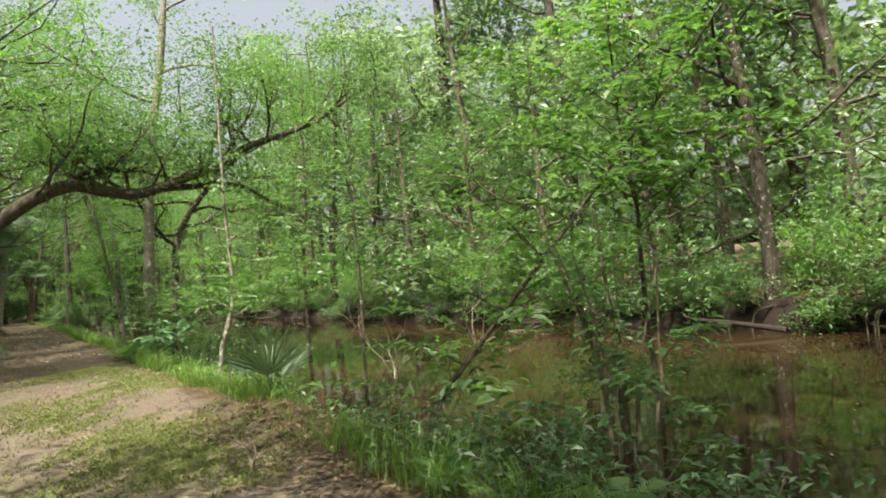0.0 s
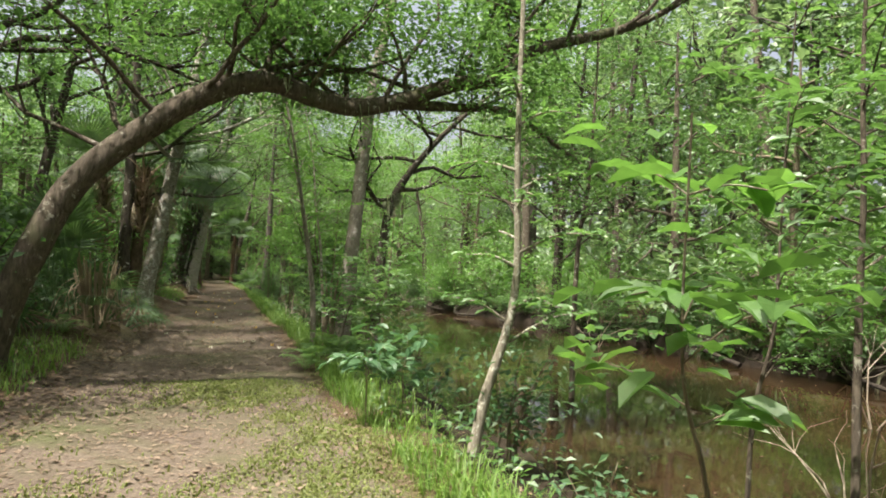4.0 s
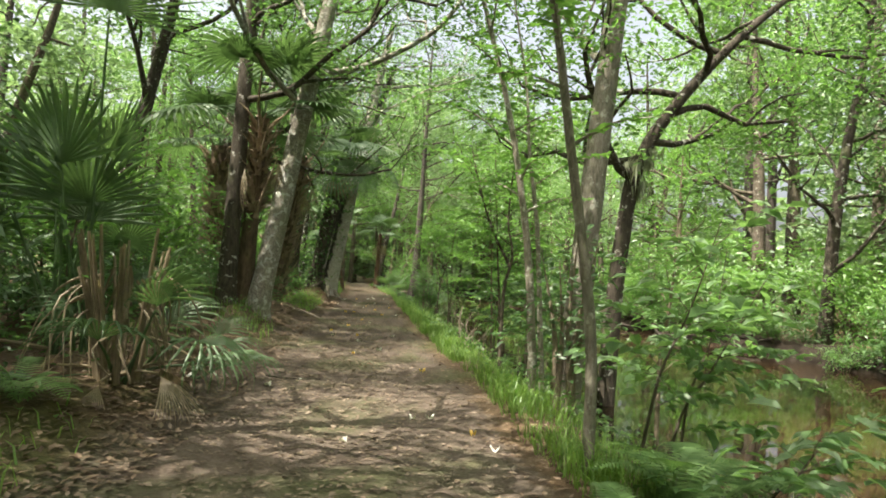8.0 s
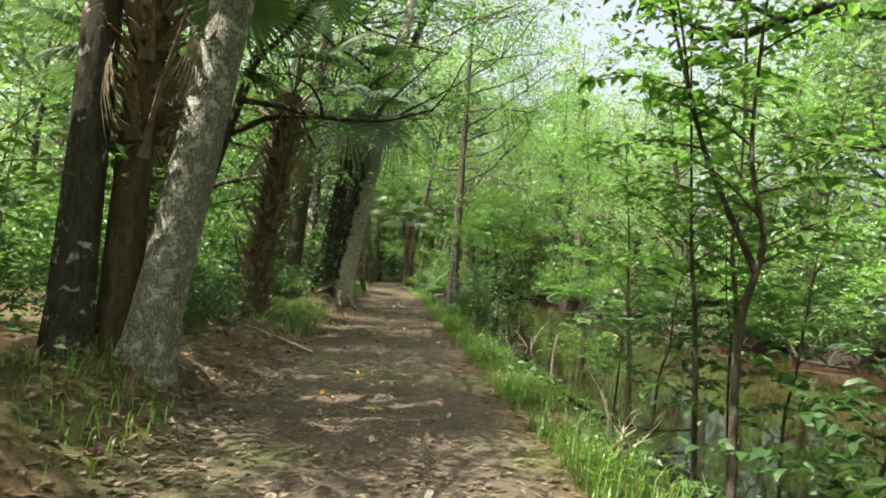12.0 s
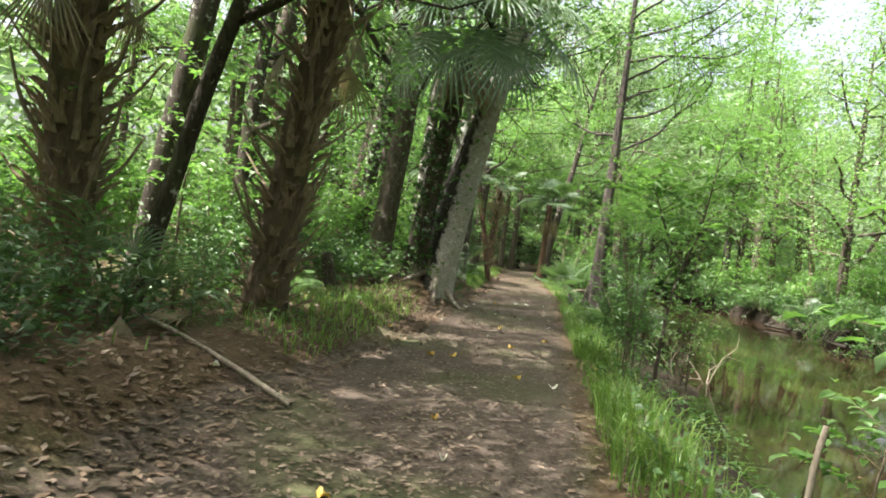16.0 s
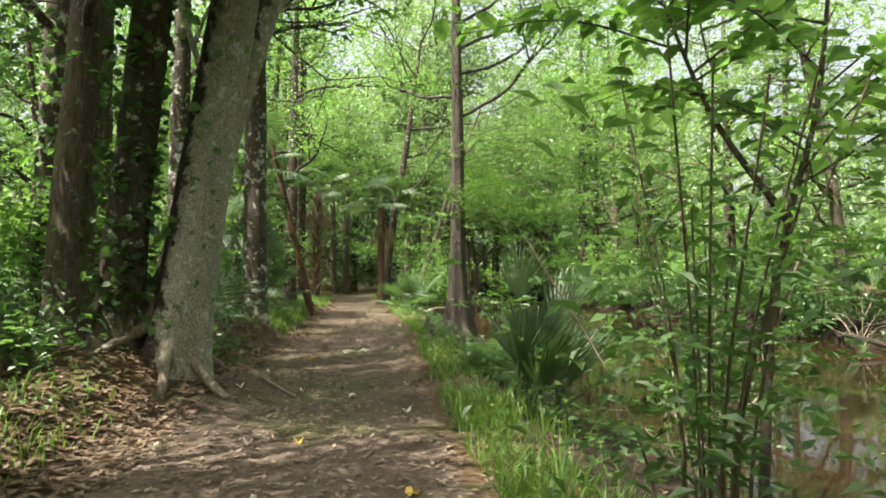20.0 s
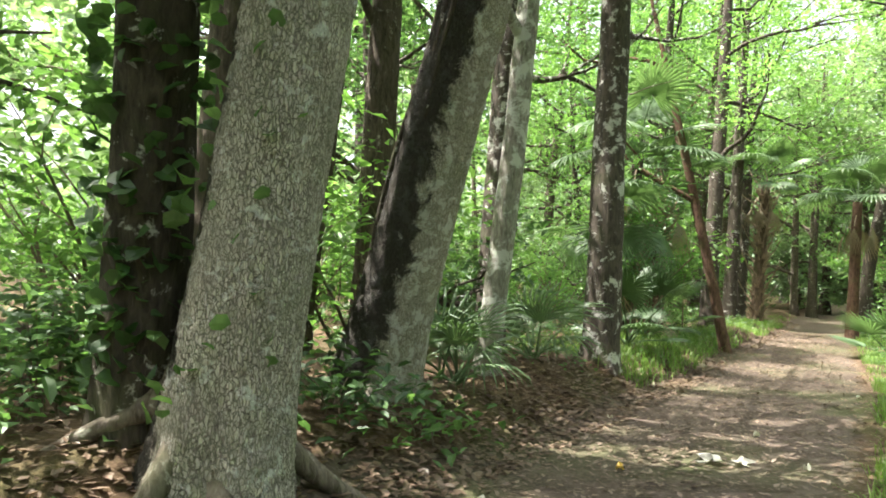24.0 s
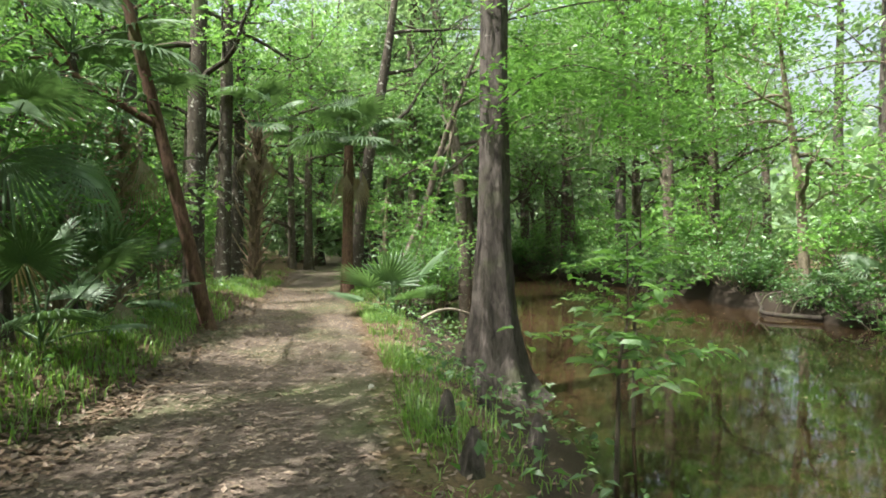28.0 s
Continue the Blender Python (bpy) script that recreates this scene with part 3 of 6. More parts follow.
def build_woods():
    rng = np.random.default_rng(11)
    near_kinds = [
        forest_tree(21, 10.0, 3.6, LEAF_HAZED, BARK_OAK, 4600, 0.145, 0.18),
        forest_tree(22, 13.0, 4.2, LEAF_BRIGHT, BARK_OAK, 5000, 0.155, 0.2),
        forest_tree(24, 7.5, 3.0, LEAF_BRIGHT, BARK_THIN, 4000, 0.135, 0.14),
    ]
    high_kinds = [
        forest_tree(36, 12.0, 3.8, LEAF_MID, BARK_OAK, 4200, 0.17, 0.42),
        forest_tree(37, 14.0, 4.2, LEAF_BRIGHT, BARK_OAK, 4400, 0.18, 0.40),
    ]
    tall_kinds = [
        forest_tree(38, 15.0, 4.6, LEAF_HAZED, BARK_OAK, 4800, 0.19, 0.38),
        forest_tree(40, 17.0, 5.0, LEAF_HAZED, BARK_OAK, 5000, 0.24, 0.3),
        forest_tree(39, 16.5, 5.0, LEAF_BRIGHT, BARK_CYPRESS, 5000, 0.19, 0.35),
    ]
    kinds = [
        forest_tree(26, 13.0, 4.4, LEAF_HAZED, BARK_OAK, 2600, 0.30, 0.12),
        forest_tree(27, 16.0, 4.8, LEAF_HAZED, BARK_OAK, 2800, 0.32, 0.12),
        forest_tree(28, 11.0, 4.0, LEAF_HAZED, BARK_OAK, 2500, 0.29, 0.10),
        forest_tree(29, 19.0, 5.0, LEAF_HAZED, BARK_CYPRESS, 2800, 0.32, 0.15),
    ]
    # far-bank trees with shade put into darker leaf colours
    shaded_kinds = [
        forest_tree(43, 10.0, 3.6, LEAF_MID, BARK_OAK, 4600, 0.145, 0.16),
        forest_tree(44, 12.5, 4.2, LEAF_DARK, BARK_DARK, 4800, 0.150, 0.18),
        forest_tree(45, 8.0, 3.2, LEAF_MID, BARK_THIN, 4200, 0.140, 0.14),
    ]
    # dark-leaved trees; their colour deepens the shadowed wood beside the trail
    dark_kinds = [
        forest_tree(41, 6.5, 2.7, LEAF_DARK, BARK_DARK, 4200, 0.12, 0.10),
        forest_tree(42, 8.0, 3.0, LEAF_MID, BARK_DARK, 4400, 0.13, 0.12),
    ]
    spots = []
    for n, y in enumerate(np.arange(-12, 92, 4.2)):
        if n % 2 == 0 and not 26 < y < 40:
            spots.append((-7.2 + trail_middle(y) * 0.6 + rng.uniform(-1.2, 1.2), y + rng.uniform(-1.5, 1.5), 2))
        spots.append((-12.5 + rng.uniform(-1.8, 1.8), y + rng.uniform(-1.8, 1.8), 2 if n % 3 else 1))
        if n % 2:
            spots.append((-19.0 + rng.uniform(-1.8, 1.8), y + rng.uniform(-1.8, 1.8), 1))
    for y in np.arange(-14, 96, 3.8):
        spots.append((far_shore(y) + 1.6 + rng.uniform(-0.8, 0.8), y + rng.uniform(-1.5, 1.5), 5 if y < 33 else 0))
        for x in (5.5, 12.0) if not 51 < y < 63 else ():
            spots.append((far_shore(y) + x + rng.uniform(-1.5, 1.5), y + rng.uniform(-1.8, 1.8), 1))
    for y in (70, 75, 81, 88):
        for x in (-9, -5.5, -2.0, 1.5, 5.0):
            spots.append((x - 1.5 + rng.uniform(-1, 1), y + rng.uniform(-2, 2), 1))
    for x, y in ((0.2, 67), (-6.0, 62), (-6.5, 68), (2.8, 73), (-1.0, 72), (-7.5, 57), (-3.0, 69), (-4.5, 77)):
        spots.append((x, y, 0))
    for y in (-10, -16):
        for x in (-9, -5, 0, 4.5):
            spots.append((x + rng.uniform(-1, 1), y + rng.uniform(-2, 2), 1))
    for x, y in ((5.4, 64.0), (3.4, 66.0), (1.6, 71.0), (4.6, 76.0), (-1.0, 79.0), (7.6, 70.0), (8.5, 80.0), (2.0, 84.0)):
        x = max(x, float(far_shore(y)) + 0.6) if x > 4 else x
        spots.append((x, y, 3))
    for x, y in ((-5.0, 12.3), (-4.9, 16.0), (-5.2, 19.3), (-5.3, 36.2), (-5.6, 14.2), (-6.2, 17.8), (-6.0, 44.0), (-6.4, 52.5)):
        spots.append((x, y, 4))
    for x, y in ((-8.2, 20.5), (-8.6, 25.5), (-8.0, 15.5)):
        spots.append((x, y, 2))
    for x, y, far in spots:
        some = (near_kinds, kinds, high_kinds, tall_kinds, dark_kinds, shaded_kinds)[far]
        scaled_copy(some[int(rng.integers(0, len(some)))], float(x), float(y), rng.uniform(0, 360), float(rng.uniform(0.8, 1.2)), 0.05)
    bushes = [
        shrub(31, 2.2, 1.3, LEAF_BRIGHT, 1400, 0.125),
        shrub(32, 1.6, 1.2, LEAF_MID, 1300, 0.115),
        shrub(33, 2.8, 1.5, LEAF_BRIGHT, 1600, 0.13),
        shrub(34, 1.2, 1.0, LEAF_DARK, 1100, 0.10),
        shrub(35, 3.4, 1.6, LEAF_BRIGHT, 1800, 0.135),
    ]
    for y in np.arange(-8, 74, 1.9):
        for x, odds in ((-4.3, 0.9), (-7.2, 0.7), (-10.5, 0.4)):
            if rng.uniform() < odds:
                k = int(rng.integers(0, 5))
                scaled_copy(bushes[k], float(x + trail_middle(y) + rng.uniform(-0.8, 0.8)), float(y + rng.uniform(-0.9, 0.9)), rng.uniform(0, 360), float(rng.uniform(0.8, 1.25)))
    for y in np.arange(-8, 80, 1.3):
        k = (1, 3)[int(rng.integers(0, 2))]
        scaled_copy(bushes[k], float(far_shore(y) + rng.uniform(0.2, 0.6)), float(y + rng.uniform(-0.5, 0.5)), rng.uniform(0, 360), float(rng.uniform(0.7, 1.05)), 0.02)
    for y in np.arange(-8, 80, 2.3):
        for x in (0.9, 3.0):
            k = int(rng.integers(0, 5))
            scaled_copy(bushes[k], float(far_shore(y) + x + rng.uniform(-0.4, 1.0)), float(y + rng.uniform(-0.9, 0.9)), rng.uniform(0, 360), float(rng.uniform(0.85, 1.4)))
    for ob in near_kinds + kinds + high_kinds + tall_kinds + dark_kinds + shaded_kinds + bushes:
        for o in (*ob.children_recursive, ob):
            bpy.data.objects.remove(o)
    # the wood goes on behind, as one mass of foliage in the haze-paled leaf colour
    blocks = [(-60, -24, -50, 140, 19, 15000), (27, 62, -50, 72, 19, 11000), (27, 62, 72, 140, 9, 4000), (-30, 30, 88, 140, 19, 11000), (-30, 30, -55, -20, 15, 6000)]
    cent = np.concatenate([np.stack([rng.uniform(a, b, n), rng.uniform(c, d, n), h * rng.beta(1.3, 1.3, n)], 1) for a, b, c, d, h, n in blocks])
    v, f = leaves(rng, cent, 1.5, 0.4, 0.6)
    tagged(new("far_woods", mesh_from("far_woods", v, f, LEAF_HAZED, False)), "dense green woodland receding behind the trees", "woods", kind="stuff")


build_woods()


# ------------------------------------------------------------------ trees beside the trail
def crown_on(root, rng, starts, leaf_mat, bark, count, leaf, spread=0.35, depth=1, split=4, rise=0.25, simple=True, wander=0.5):
    """Limbs that leave at the given places and ways, and the leaves that they bear."""
    tips = []
    for p, w, length, rad in starts:
        pieces = []
        grow(rng, p, w, length, rad, depth, pieces, tips, wander, rise, split, 6)
        v, f = join(pieces)
        part("limb", mesh_from("limb", v, f, bark), root)
    cent = np.array([q for q, _ in tips])
    pick = sprays(rng, cent, count, 18, spread * 0.85, spread * 0.3)
    v, f = leaves(rng, pick, leaf, 0.6, 0.5, simple=simple)
    part("crown", mesh_from("crown", v, f, leaf_mat, False), root)


def hero_tree(label, pts, radii, bark, seed, crown=None, flare=0.35, sides=18, fluted=0.0, canopy=7, leaf_mat=None, count=3000, reach=4.0, leaf=0.12, bias=(0.45, 0.0), first=0.52, fine=0.0):
    """A trunk that the trail passes, with limbs and a crown high over it. pts stand on the ground at their first point."""
    rng = np.random.default_rng(seed)
    x0, y0, z0 = pts[0]
    root = thing("tree", label, "tree", "trees along the trail", at=(x0, y0, z0))
    rel = [(x - x0, y - y0, z - z0) for x, y, z in pts]
    rel[0] = (rel[0][0], rel[0][1], -0.15)
    part("trunk", trunk_mesh("trunk", rel, radii, bark, sides, flare, seed, fluted, 260 if fine else 40, fine), root)
    curve = spline(rel, 60)
    starts = []
    for k in range(canopy):
        f = first + (0.99 - first) * k / max(1, canopy - 1)
        p = curve[int(f * 59)]
        a = rng.uniform(0, 6.283)
        w = np.array([math.cos(a) + bias[0], math.sin(a) + bias[1], rng.uniform(0.15, 0.6)])
        starts.append((p, w, reach * rng.uniform(0.6, 1.0), 0.03 + 0.06 * (1.1 - f)))
    crown_on(root, rng, starts, leaf_mat or LEAF_MID, bark, count, leaf, 0.42)
    return root


def ivy(root, rng, base, top, radius, count, size=0.085, mat=None):
    """Vine leaves that climb a trunk: their blades lie close round it."""
    f = rng.uniform(0, 1, count) ** 1.1
    a = rng.normal(-1.2, 1.2, count)
    p = np.asarray(base)[None] * (1 - f[:, None]) + np.asarray(top)[None] * f[:, None]
    out = np.stack([np.cos(a), np.sin(a), 0 * a], 1)
    v, fa = leaves(rng, p + out * (radius + 0.05 + 0.06 * rng.random(count))[:, None], size, 0.25, 0.85, simple=False)
    part("vine", mesh_from("vine", v, fa, mat or LEAF_MID, False), root, "climbing vine with broad green leaves")


def moss_on(root, rng, points, count=260, drop=0.5):
    """Hanging grey moss: thin strands under a limb."""
    pts = np.asarray(points, float)
    c = pts[rng.integers(0, len(pts), count)] + rng.normal(size=(count, 3)) * [0.10, 0.10, 0.03]
    ln = drop * rng.uniform(0.25, 1.0, count)
    side = rng.normal(size=(count, 3)) * 0.012
    v = np.stack([c - side, c + side, c + rng.normal(size=(count, 3)) * 0.05 - np.stack([0 * ln, 0 * ln, ln], 1)], 1).reshape(-1, 3)
    f = np.arange(count * 3).reshape(-1, 3)
    tagged(part("moss", mesh_from("moss", v, f, MOSS, False), root, "grey strands of hanging moss"), kind="stuff")


def build_arching_oak():
    rng = np.random.default_rng(41)
    base = (-2.15, 14.65, ground(-2.15, 14.65))
    root = thing("oak", "leaning live oak arching its long dark limb across the trail", "tree", at=base)
    b = np.array(base)
    line = [(-2.15, 14.65, -0.1), (-1.87, 14.55, 0.82), (-1.57, 14.5, 1.55), (-1.23, 14.5, 2.2), (-0.62, 14.5, 2.80), (0.08, 14.5, 3.31), (0.68, 14.6, 3.52), (1.2, 14.7, 3.42), (1.73, 14.7, 3.34), (2.35, 14.7, 3.50), (2.96, 14.6, 3.74), (3.5, 14.5, 3.85), (4.0, 14.5, 4.27), (5.5, 14.5, 4.83), (7.0, 14.7, 5.8)]
    rel = np.array(line) - b
    rad = [0.21, 0.17, 0.155, 0.145, 0.138, 0.13, 0.12, 0.115, 0.11, 0.10, 0.095, 0.085, 0.08, 0.05, 0.02]
    part("trunk", trunk_mesh("trunk", rel, rad, BARK_OAK, 16, 0.4, 7, n=90), root)
    curve = spline(rel, 60)
    fork = spline(np.array([(2.1, 14.7, 3.42), (2.9, 14.75, 3.48), (3.8, 14.8, 3.50), (4.6, 14.9, 3.10), (5.3, 15.0, 2.75)]) - b, 24)
    v, f = tube(fork, np.linspace(0.075, 0.018, 24), 8, rough=0.06)
    part("limb", mesh_from("limb", v, f, BARK_OAK), root)
    v, f = tube(spline(np.array([(0.3, 14.5, 3.45), (1.1, 14.8, 3.85), (1.8, 15.0, 3.9), (2.4, 15.2, 4.2)]) - b, 18), np.linspace(0.05, 0.015, 18), 7, rough=0.06)
    part("limb", mesh_from("limb", v, f, BARK_OAK), root)
    starts = []
    for k in range(24):
        p = curve[15 + int(1.8 * k)]
        w = np.array([rng.normal() * 0.6 + 0.15, rng.normal() * 0.6, rng.uniform(0.3, 1.0)])
        starts.append((p, w, rng.uniform(0.8, 2.6), 0.035))
    for k in (8, 14, 20):
        starts.append((fork[k], np.array([rng.normal(), rng.normal(), 0.2]), 0.9, 0.014))
    crown_on(root, rng, starts, LEAF_MID, BARK_OAK, 24000, 0.085, 0.42)
    moss_on(root, rng, curve[26:], 130, 0.22)
    moss_on(root, rng, fork, 70, 0.2)


build_arching_oak()


def upright(x, y, lean_x, lean_y, tall, bend=0.0):
    z = ground(x, y)
    return [(x, y, z), (x + lean_x * 0.25 - bend, y + lean_y * 0.25, z + tall * 0.25), (x + lean_x * 0.55, y + lean_y * 0.55, z + tall * 0.55), (x + lean_x, y + lean_y, z + tall)]


def build_trail_trees():
    rng = np.random.default_rng(43)
    a = hero_tree("slim dark tree trunk standing at the trail's grassy edge", upright(-2.5, 25.2, 0.1, 0.4, 9), [0.16, 0.14, 0.11, 0.05], BARK_DARK, 51, count=5200, reach=4.8)
    b = hero_tree("leaning tree with pale lichen-covered bark beside the trail", upright(-2.02, 25.4, 1.5, 0.3, 9), [0.19, 0.17, 0.14, 0.06], BARK_PALE, 52, count=5200, reach=4.8)
    t = hero_tree("slim brown tree leaning over green undergrowth", upright(-4.2, 31.9, 2.1, 0.2, 8, 0.05), [0.10, 0.095, 0.08, 0.04], BARK_DARK, 53, flare=0.2)
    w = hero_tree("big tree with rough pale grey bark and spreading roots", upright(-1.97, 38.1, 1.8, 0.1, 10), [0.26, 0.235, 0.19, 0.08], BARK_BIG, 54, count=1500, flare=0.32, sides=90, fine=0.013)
    ivy(w, rng, (0.05, -0.05, 0.3), (0.5, 0, 3.6), 0.22, 75, 0.10, LEAF_PALE)
    for k, (ang, ln) in enumerate(((-80, 0.5), (-35, 0.6), (-140, 0.5), (60, 0.5), (170, 0.5))):
        q = [(math.cos(radians(ang)) * d, math.sin(radians(ang)) * d, h) for d, h in ((0.12, 0.52), (0.25, 0.24), (0.38 + ln * 0.3, 0.05), (0.42 + ln, -0.08))]
        q = [(x, y, h + ground(-1.97 + x, 38.1 + y) - ground(-1.97, 38.1)) for x, y, h in q]
        v, f = tube(spline(q, 16), np.interp(np.linspace(0, 1, 16), [0, 0.4, 1], [0.09, 0.065, 0.02]), 10, rough=0.07, seed=k)
        part("root", mesh_from("root", v, f, BARK_ROOT), w)
    c = hero_tree("grey-brown tree trunk at the wood's edge", upright(-3.5, 39.1, 0.7, 0.2, 9), [0.25, 0.23, 0.19, 0.08], BARK_OAK, 56, count=1700)
    g = hero_tree("dark tree behind the pale trunk, hung with vine leaves", upright(-4.3, 40.2, 0.6, 0.0, 10), [0.18, 0.17, 0.15, 0.07], BARK_SPOT, 57, count=1700)
    ivy(g, rng, (0, 0, 0.2), (0.3, 0, 3.6), 0.16, 240, 0.105, LEAF_PALE)
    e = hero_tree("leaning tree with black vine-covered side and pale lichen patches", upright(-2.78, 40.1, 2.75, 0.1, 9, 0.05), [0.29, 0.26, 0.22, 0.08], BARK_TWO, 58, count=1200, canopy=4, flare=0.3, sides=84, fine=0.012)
    for k in range(3):
        off = 0.12 * k
        q = [(0.306 * z - 0.23 + 0.10 * k + 0.03 * math.sin(3 * z + k), -0.17 - 0.05 * k + 0.2 * off, z) for z in (0.1, 0.9, 1.7, 2.6, 3.4, 4.4)]
        v, f = tube(spline(q, 24), np.full(24, 0.022 + 0.012 * (k == 1)), 6, rough=0.1)
        part("vine", mesh_from("vine", v, f, BARK_DARK), e, "thick woody vine climbing the trunk")
    th = hero_tree("thin tree with smooth pale whitish bark", upright(-2.72, 41.7, 0.75, 0.1, 8, -0.03), [0.12, 0.115, 0.10, 0.04], BARK_WHITE, 59, flare=0.2, count=1700)
    bh = hero_tree("spotted tree with white lichen patches above a dark base", upright(-3.7, 43.4, 0.25, 0.2, 9), [0.2, 0.18, 0.15, 0.06], BARK_SPOT, 60, count=1700)
    sp = hero_tree("upright dark tree with white lichen spots on its bark", upright(-2.48, 44.0, 0.15, 0.2, 10), [0.22, 0.20, 0.17, 0.07], BARK_SPOT, 61, count=1700)
    ln = hero_tree("thin bare brown trunk leaning over bright grass", upright(-2.15, 49.3, -1.5, -0.3, 7), [0.10, 0.09, 0.075, 0.03], BARK_RED, 62, flare=0.2, canopy=4, reach=2.2, count=2200, bias=(-0.5, 0.0), leaf_mat=LEAF_DARK)
    hero_tree("grey tree trunk among undergrowth", upright(-4.4, 41.9, 0.3, 0.0, 9), [0.2, 0.19, 0.16, 0.06], BARK_OAK, 63)
    hero_tree("dark tree forking beyond the trail's bend", upright(-0.55, 57.0, 1.6, 0.3, 10, 0.1), [0.17, 0.15, 0.12, 0.05], BARK_DARK, 64)
    hero_tree("slender tree bowing over the trail", upright(0.3, 59.0, 3.2, 0.2, 8, -0.2), [0.12, 0.10, 0.08, 0.03], BARK_OAK, 65)
    for k, (x, y) in enumerate(((-3.4, 53), (-3.9, 57.5), (-4.3, 61), (-5.4, 55))):
        hero_tree("shaded dark tree trunk beside the far trail", upright(x, y, 0.4, 0.2, 10), [0.2, 0.18, 0.15, 0.06], BARK_DARK, 66 + k, count=3000, leaf=0.13, reach=3.2, bias=(-0.2, 0.0), leaf_mat=LEAF_BRIGHT)
    for k, (x, y) in enumerate(((-3.6, 13.5), (-6.0, 10.5), (-4.6, 20.0), (-6.4, 3.0))):
        hero_tree("shaded dark tree trunk rising from undergrowth", upright(x, y, 0.5, 0.2, 10), [0.16, 0.15, 0.12, 0.05], BARK_OAK if k % 2 else BARK_DARK, 80 + k, count=4200, reach=4.6 if y > 15 else 3.0, bias=(0.8, 0.0) if y > 15 else (-0.7, 0.0))
    # three added trees, out of view, that only shade the start and the creek
    hero_tree("unseen oak added to shade the start of the trail", upright(2.6, -3.2, 1.0, 2.6, 8.5), [0.2, 0.18, 0.15, 0.07], BARK_OAK, 101, count=5200, reach=4.2, leaf=0.11, bias=(0.7, 0.6))
    hero_tree("unseen leafy tree added to shade the creek bank", upright(4.3, -1.2, 1.4, 2.4, 9.0), [0.17, 0.15, 0.13, 0.06], BARK_OAK, 102, count=4600, reach=3.8, leaf=0.11, bias=(0.5, 0.6))
    hero_tree("unseen broad oak added to shade the creek", upright(6.4, -3.6, 1.2, 3.4, 11.0), [0.24, 0.21, 0.17, 0.07], BARK_OAK, 103, count=7500, reach=5.5, leaf=0.12, bias=(0.2, 0.8), canopy=9)
    # more added trees; their high crowns block sun from trail and verge
    hero_tree("leafy tree added to roof and shade the trail", upright(-3.9, 17.0, 1.4, 0.6, 9.5), [0.15, 0.13, 0.11, 0.05], BARK_DARK, 104, count=4400, reach=4.8, bias=(0.9, 0.2), leaf_mat=LEAF_BRIGHT, leaf=0.14, canopy=9)
    hero_tree("leafy tree added to shade the ground by the palms", upright(-5.6, 27.4, 1.6, 0.8, 10.0), [0.17, 0.15, 0.12, 0.05], BARK_DARK, 105, count=8500, reach=5.2, bias=(0.8, 0.3))
    for k, (x, y) in enumerate(((-5.6, 0.6), (-5.4, 3.4), (-5.2, 41.5), (-5.6, 34.0), (-5.3, -2.0))):
        hero_tree("tall leafy tree added to shade the trail from above", upright(x, y, 2.2, -0.4, 12.5), [0.21, 0.18, 0.15, 0.06], BARK_DARK if k % 2 else BARK_OAK, 106 + k, count=(7000, 5500, 6500, 5500, 6000)[k], reach=6.8, leaf=0.15, bias=(1.2, 0.0), canopy=9, leaf_mat=LEAF_BRIGHT)
    hero_tree("tall leafy tree added to shade the leaf litter", upright(-6.6, 38.2, 2.4, -0.2, 12.5), [0.21, 0.18, 0.15, 0.06], BARK_OAK, 111, count=6000, reach=6.5, leaf=0.14, bias=(1.2, 0.0), canopy=8, leaf_mat=LEAF_BRIGHT)
    # creek side
    p = hero_tree("tall pale tree with smooth mottled bark on the creek bank", [(2.62, 22.0, ground(2.62, 22.0)), (2.84, 22.0, 2.2), (3.12, 22.0, 5.4), (3.7, 22.1, 8.8), (4.1, 22.2, 12.0)], [0.18, 0.155, 0.135, 0.11, 0.05], BARK_MOTTLED, 91, bias=(0.0, 0.2), flare=0.25, leaf_mat=LEAF_BRIGHT, count=7500, leaf=0.11, first=0.42, canopy=9)
    m = hero_tree("dark oak with mossy leaning limbs over the creek", [(3.6, 23.4, ground(3.6, 23.4)), (3.8, 23.5, 2.0), (4.1, 23.4, 3.4), (5.2, 23.3, 4.9), (6.6, 23.2, 6.2)], [0.14, 0.12, 0.10, 0.07, 0.03], BARK_DARK, 92, bias=(0.1, 0.2), leaf=0.11, count=8000, first=0.40, canopy=11, reach=3.4, leaf_mat=LEAF_BRIGHT)
    moss_on(m, rng, [(0.3, 0, 3.9), (0.5, 0, 4.1), (0.4, 0.1, 3.6)], 300, 0.45)
    cy = hero_tree("bald cypress with fluted swollen base on the bank", [(1.50, 47.3, -0.50), (1.49, 47.3, 0.6), (1.50, 47.3, 1.6), (1.56, 47.4, 4.0), (1.7, 47.5, 13)], [0.36, 0.22, 0.17, 0.145, 0.04], BARK_CYPRESS, 93, flare=0.75, sides=40, fluted=0.17, bias=(0.2, 0.0), leaf_mat=LEAF_BRIGHT, leaf=0.11, count=13000, canopy=13, first=0.78, reach=4.6)
    for k, (z, ang, l) in enumerate(((2.9, -10, 2.6), (3.5, 20, 3.0), (3.2, -60, 2.2), (4.2, 0, 3.2), (4.6, -40, 3.0), (4.0, 60, 2.4))):
        q = [(0.0, 0.1, z), (l * 0.5 * math.cos(radians(ang)), l * 0.5 * math.sin(radians(ang)), z + 0.25), (l * math.cos(radians(ang)), l * math.sin(radians(ang)), z - 0.15)]
        s = spline(q, 20)
        v, f = tube(s, np.linspace(0.013, 0.003, 20), 6)
        part("limb", mesh_from("limb", v, f, BARK_CYPRESS), cy)
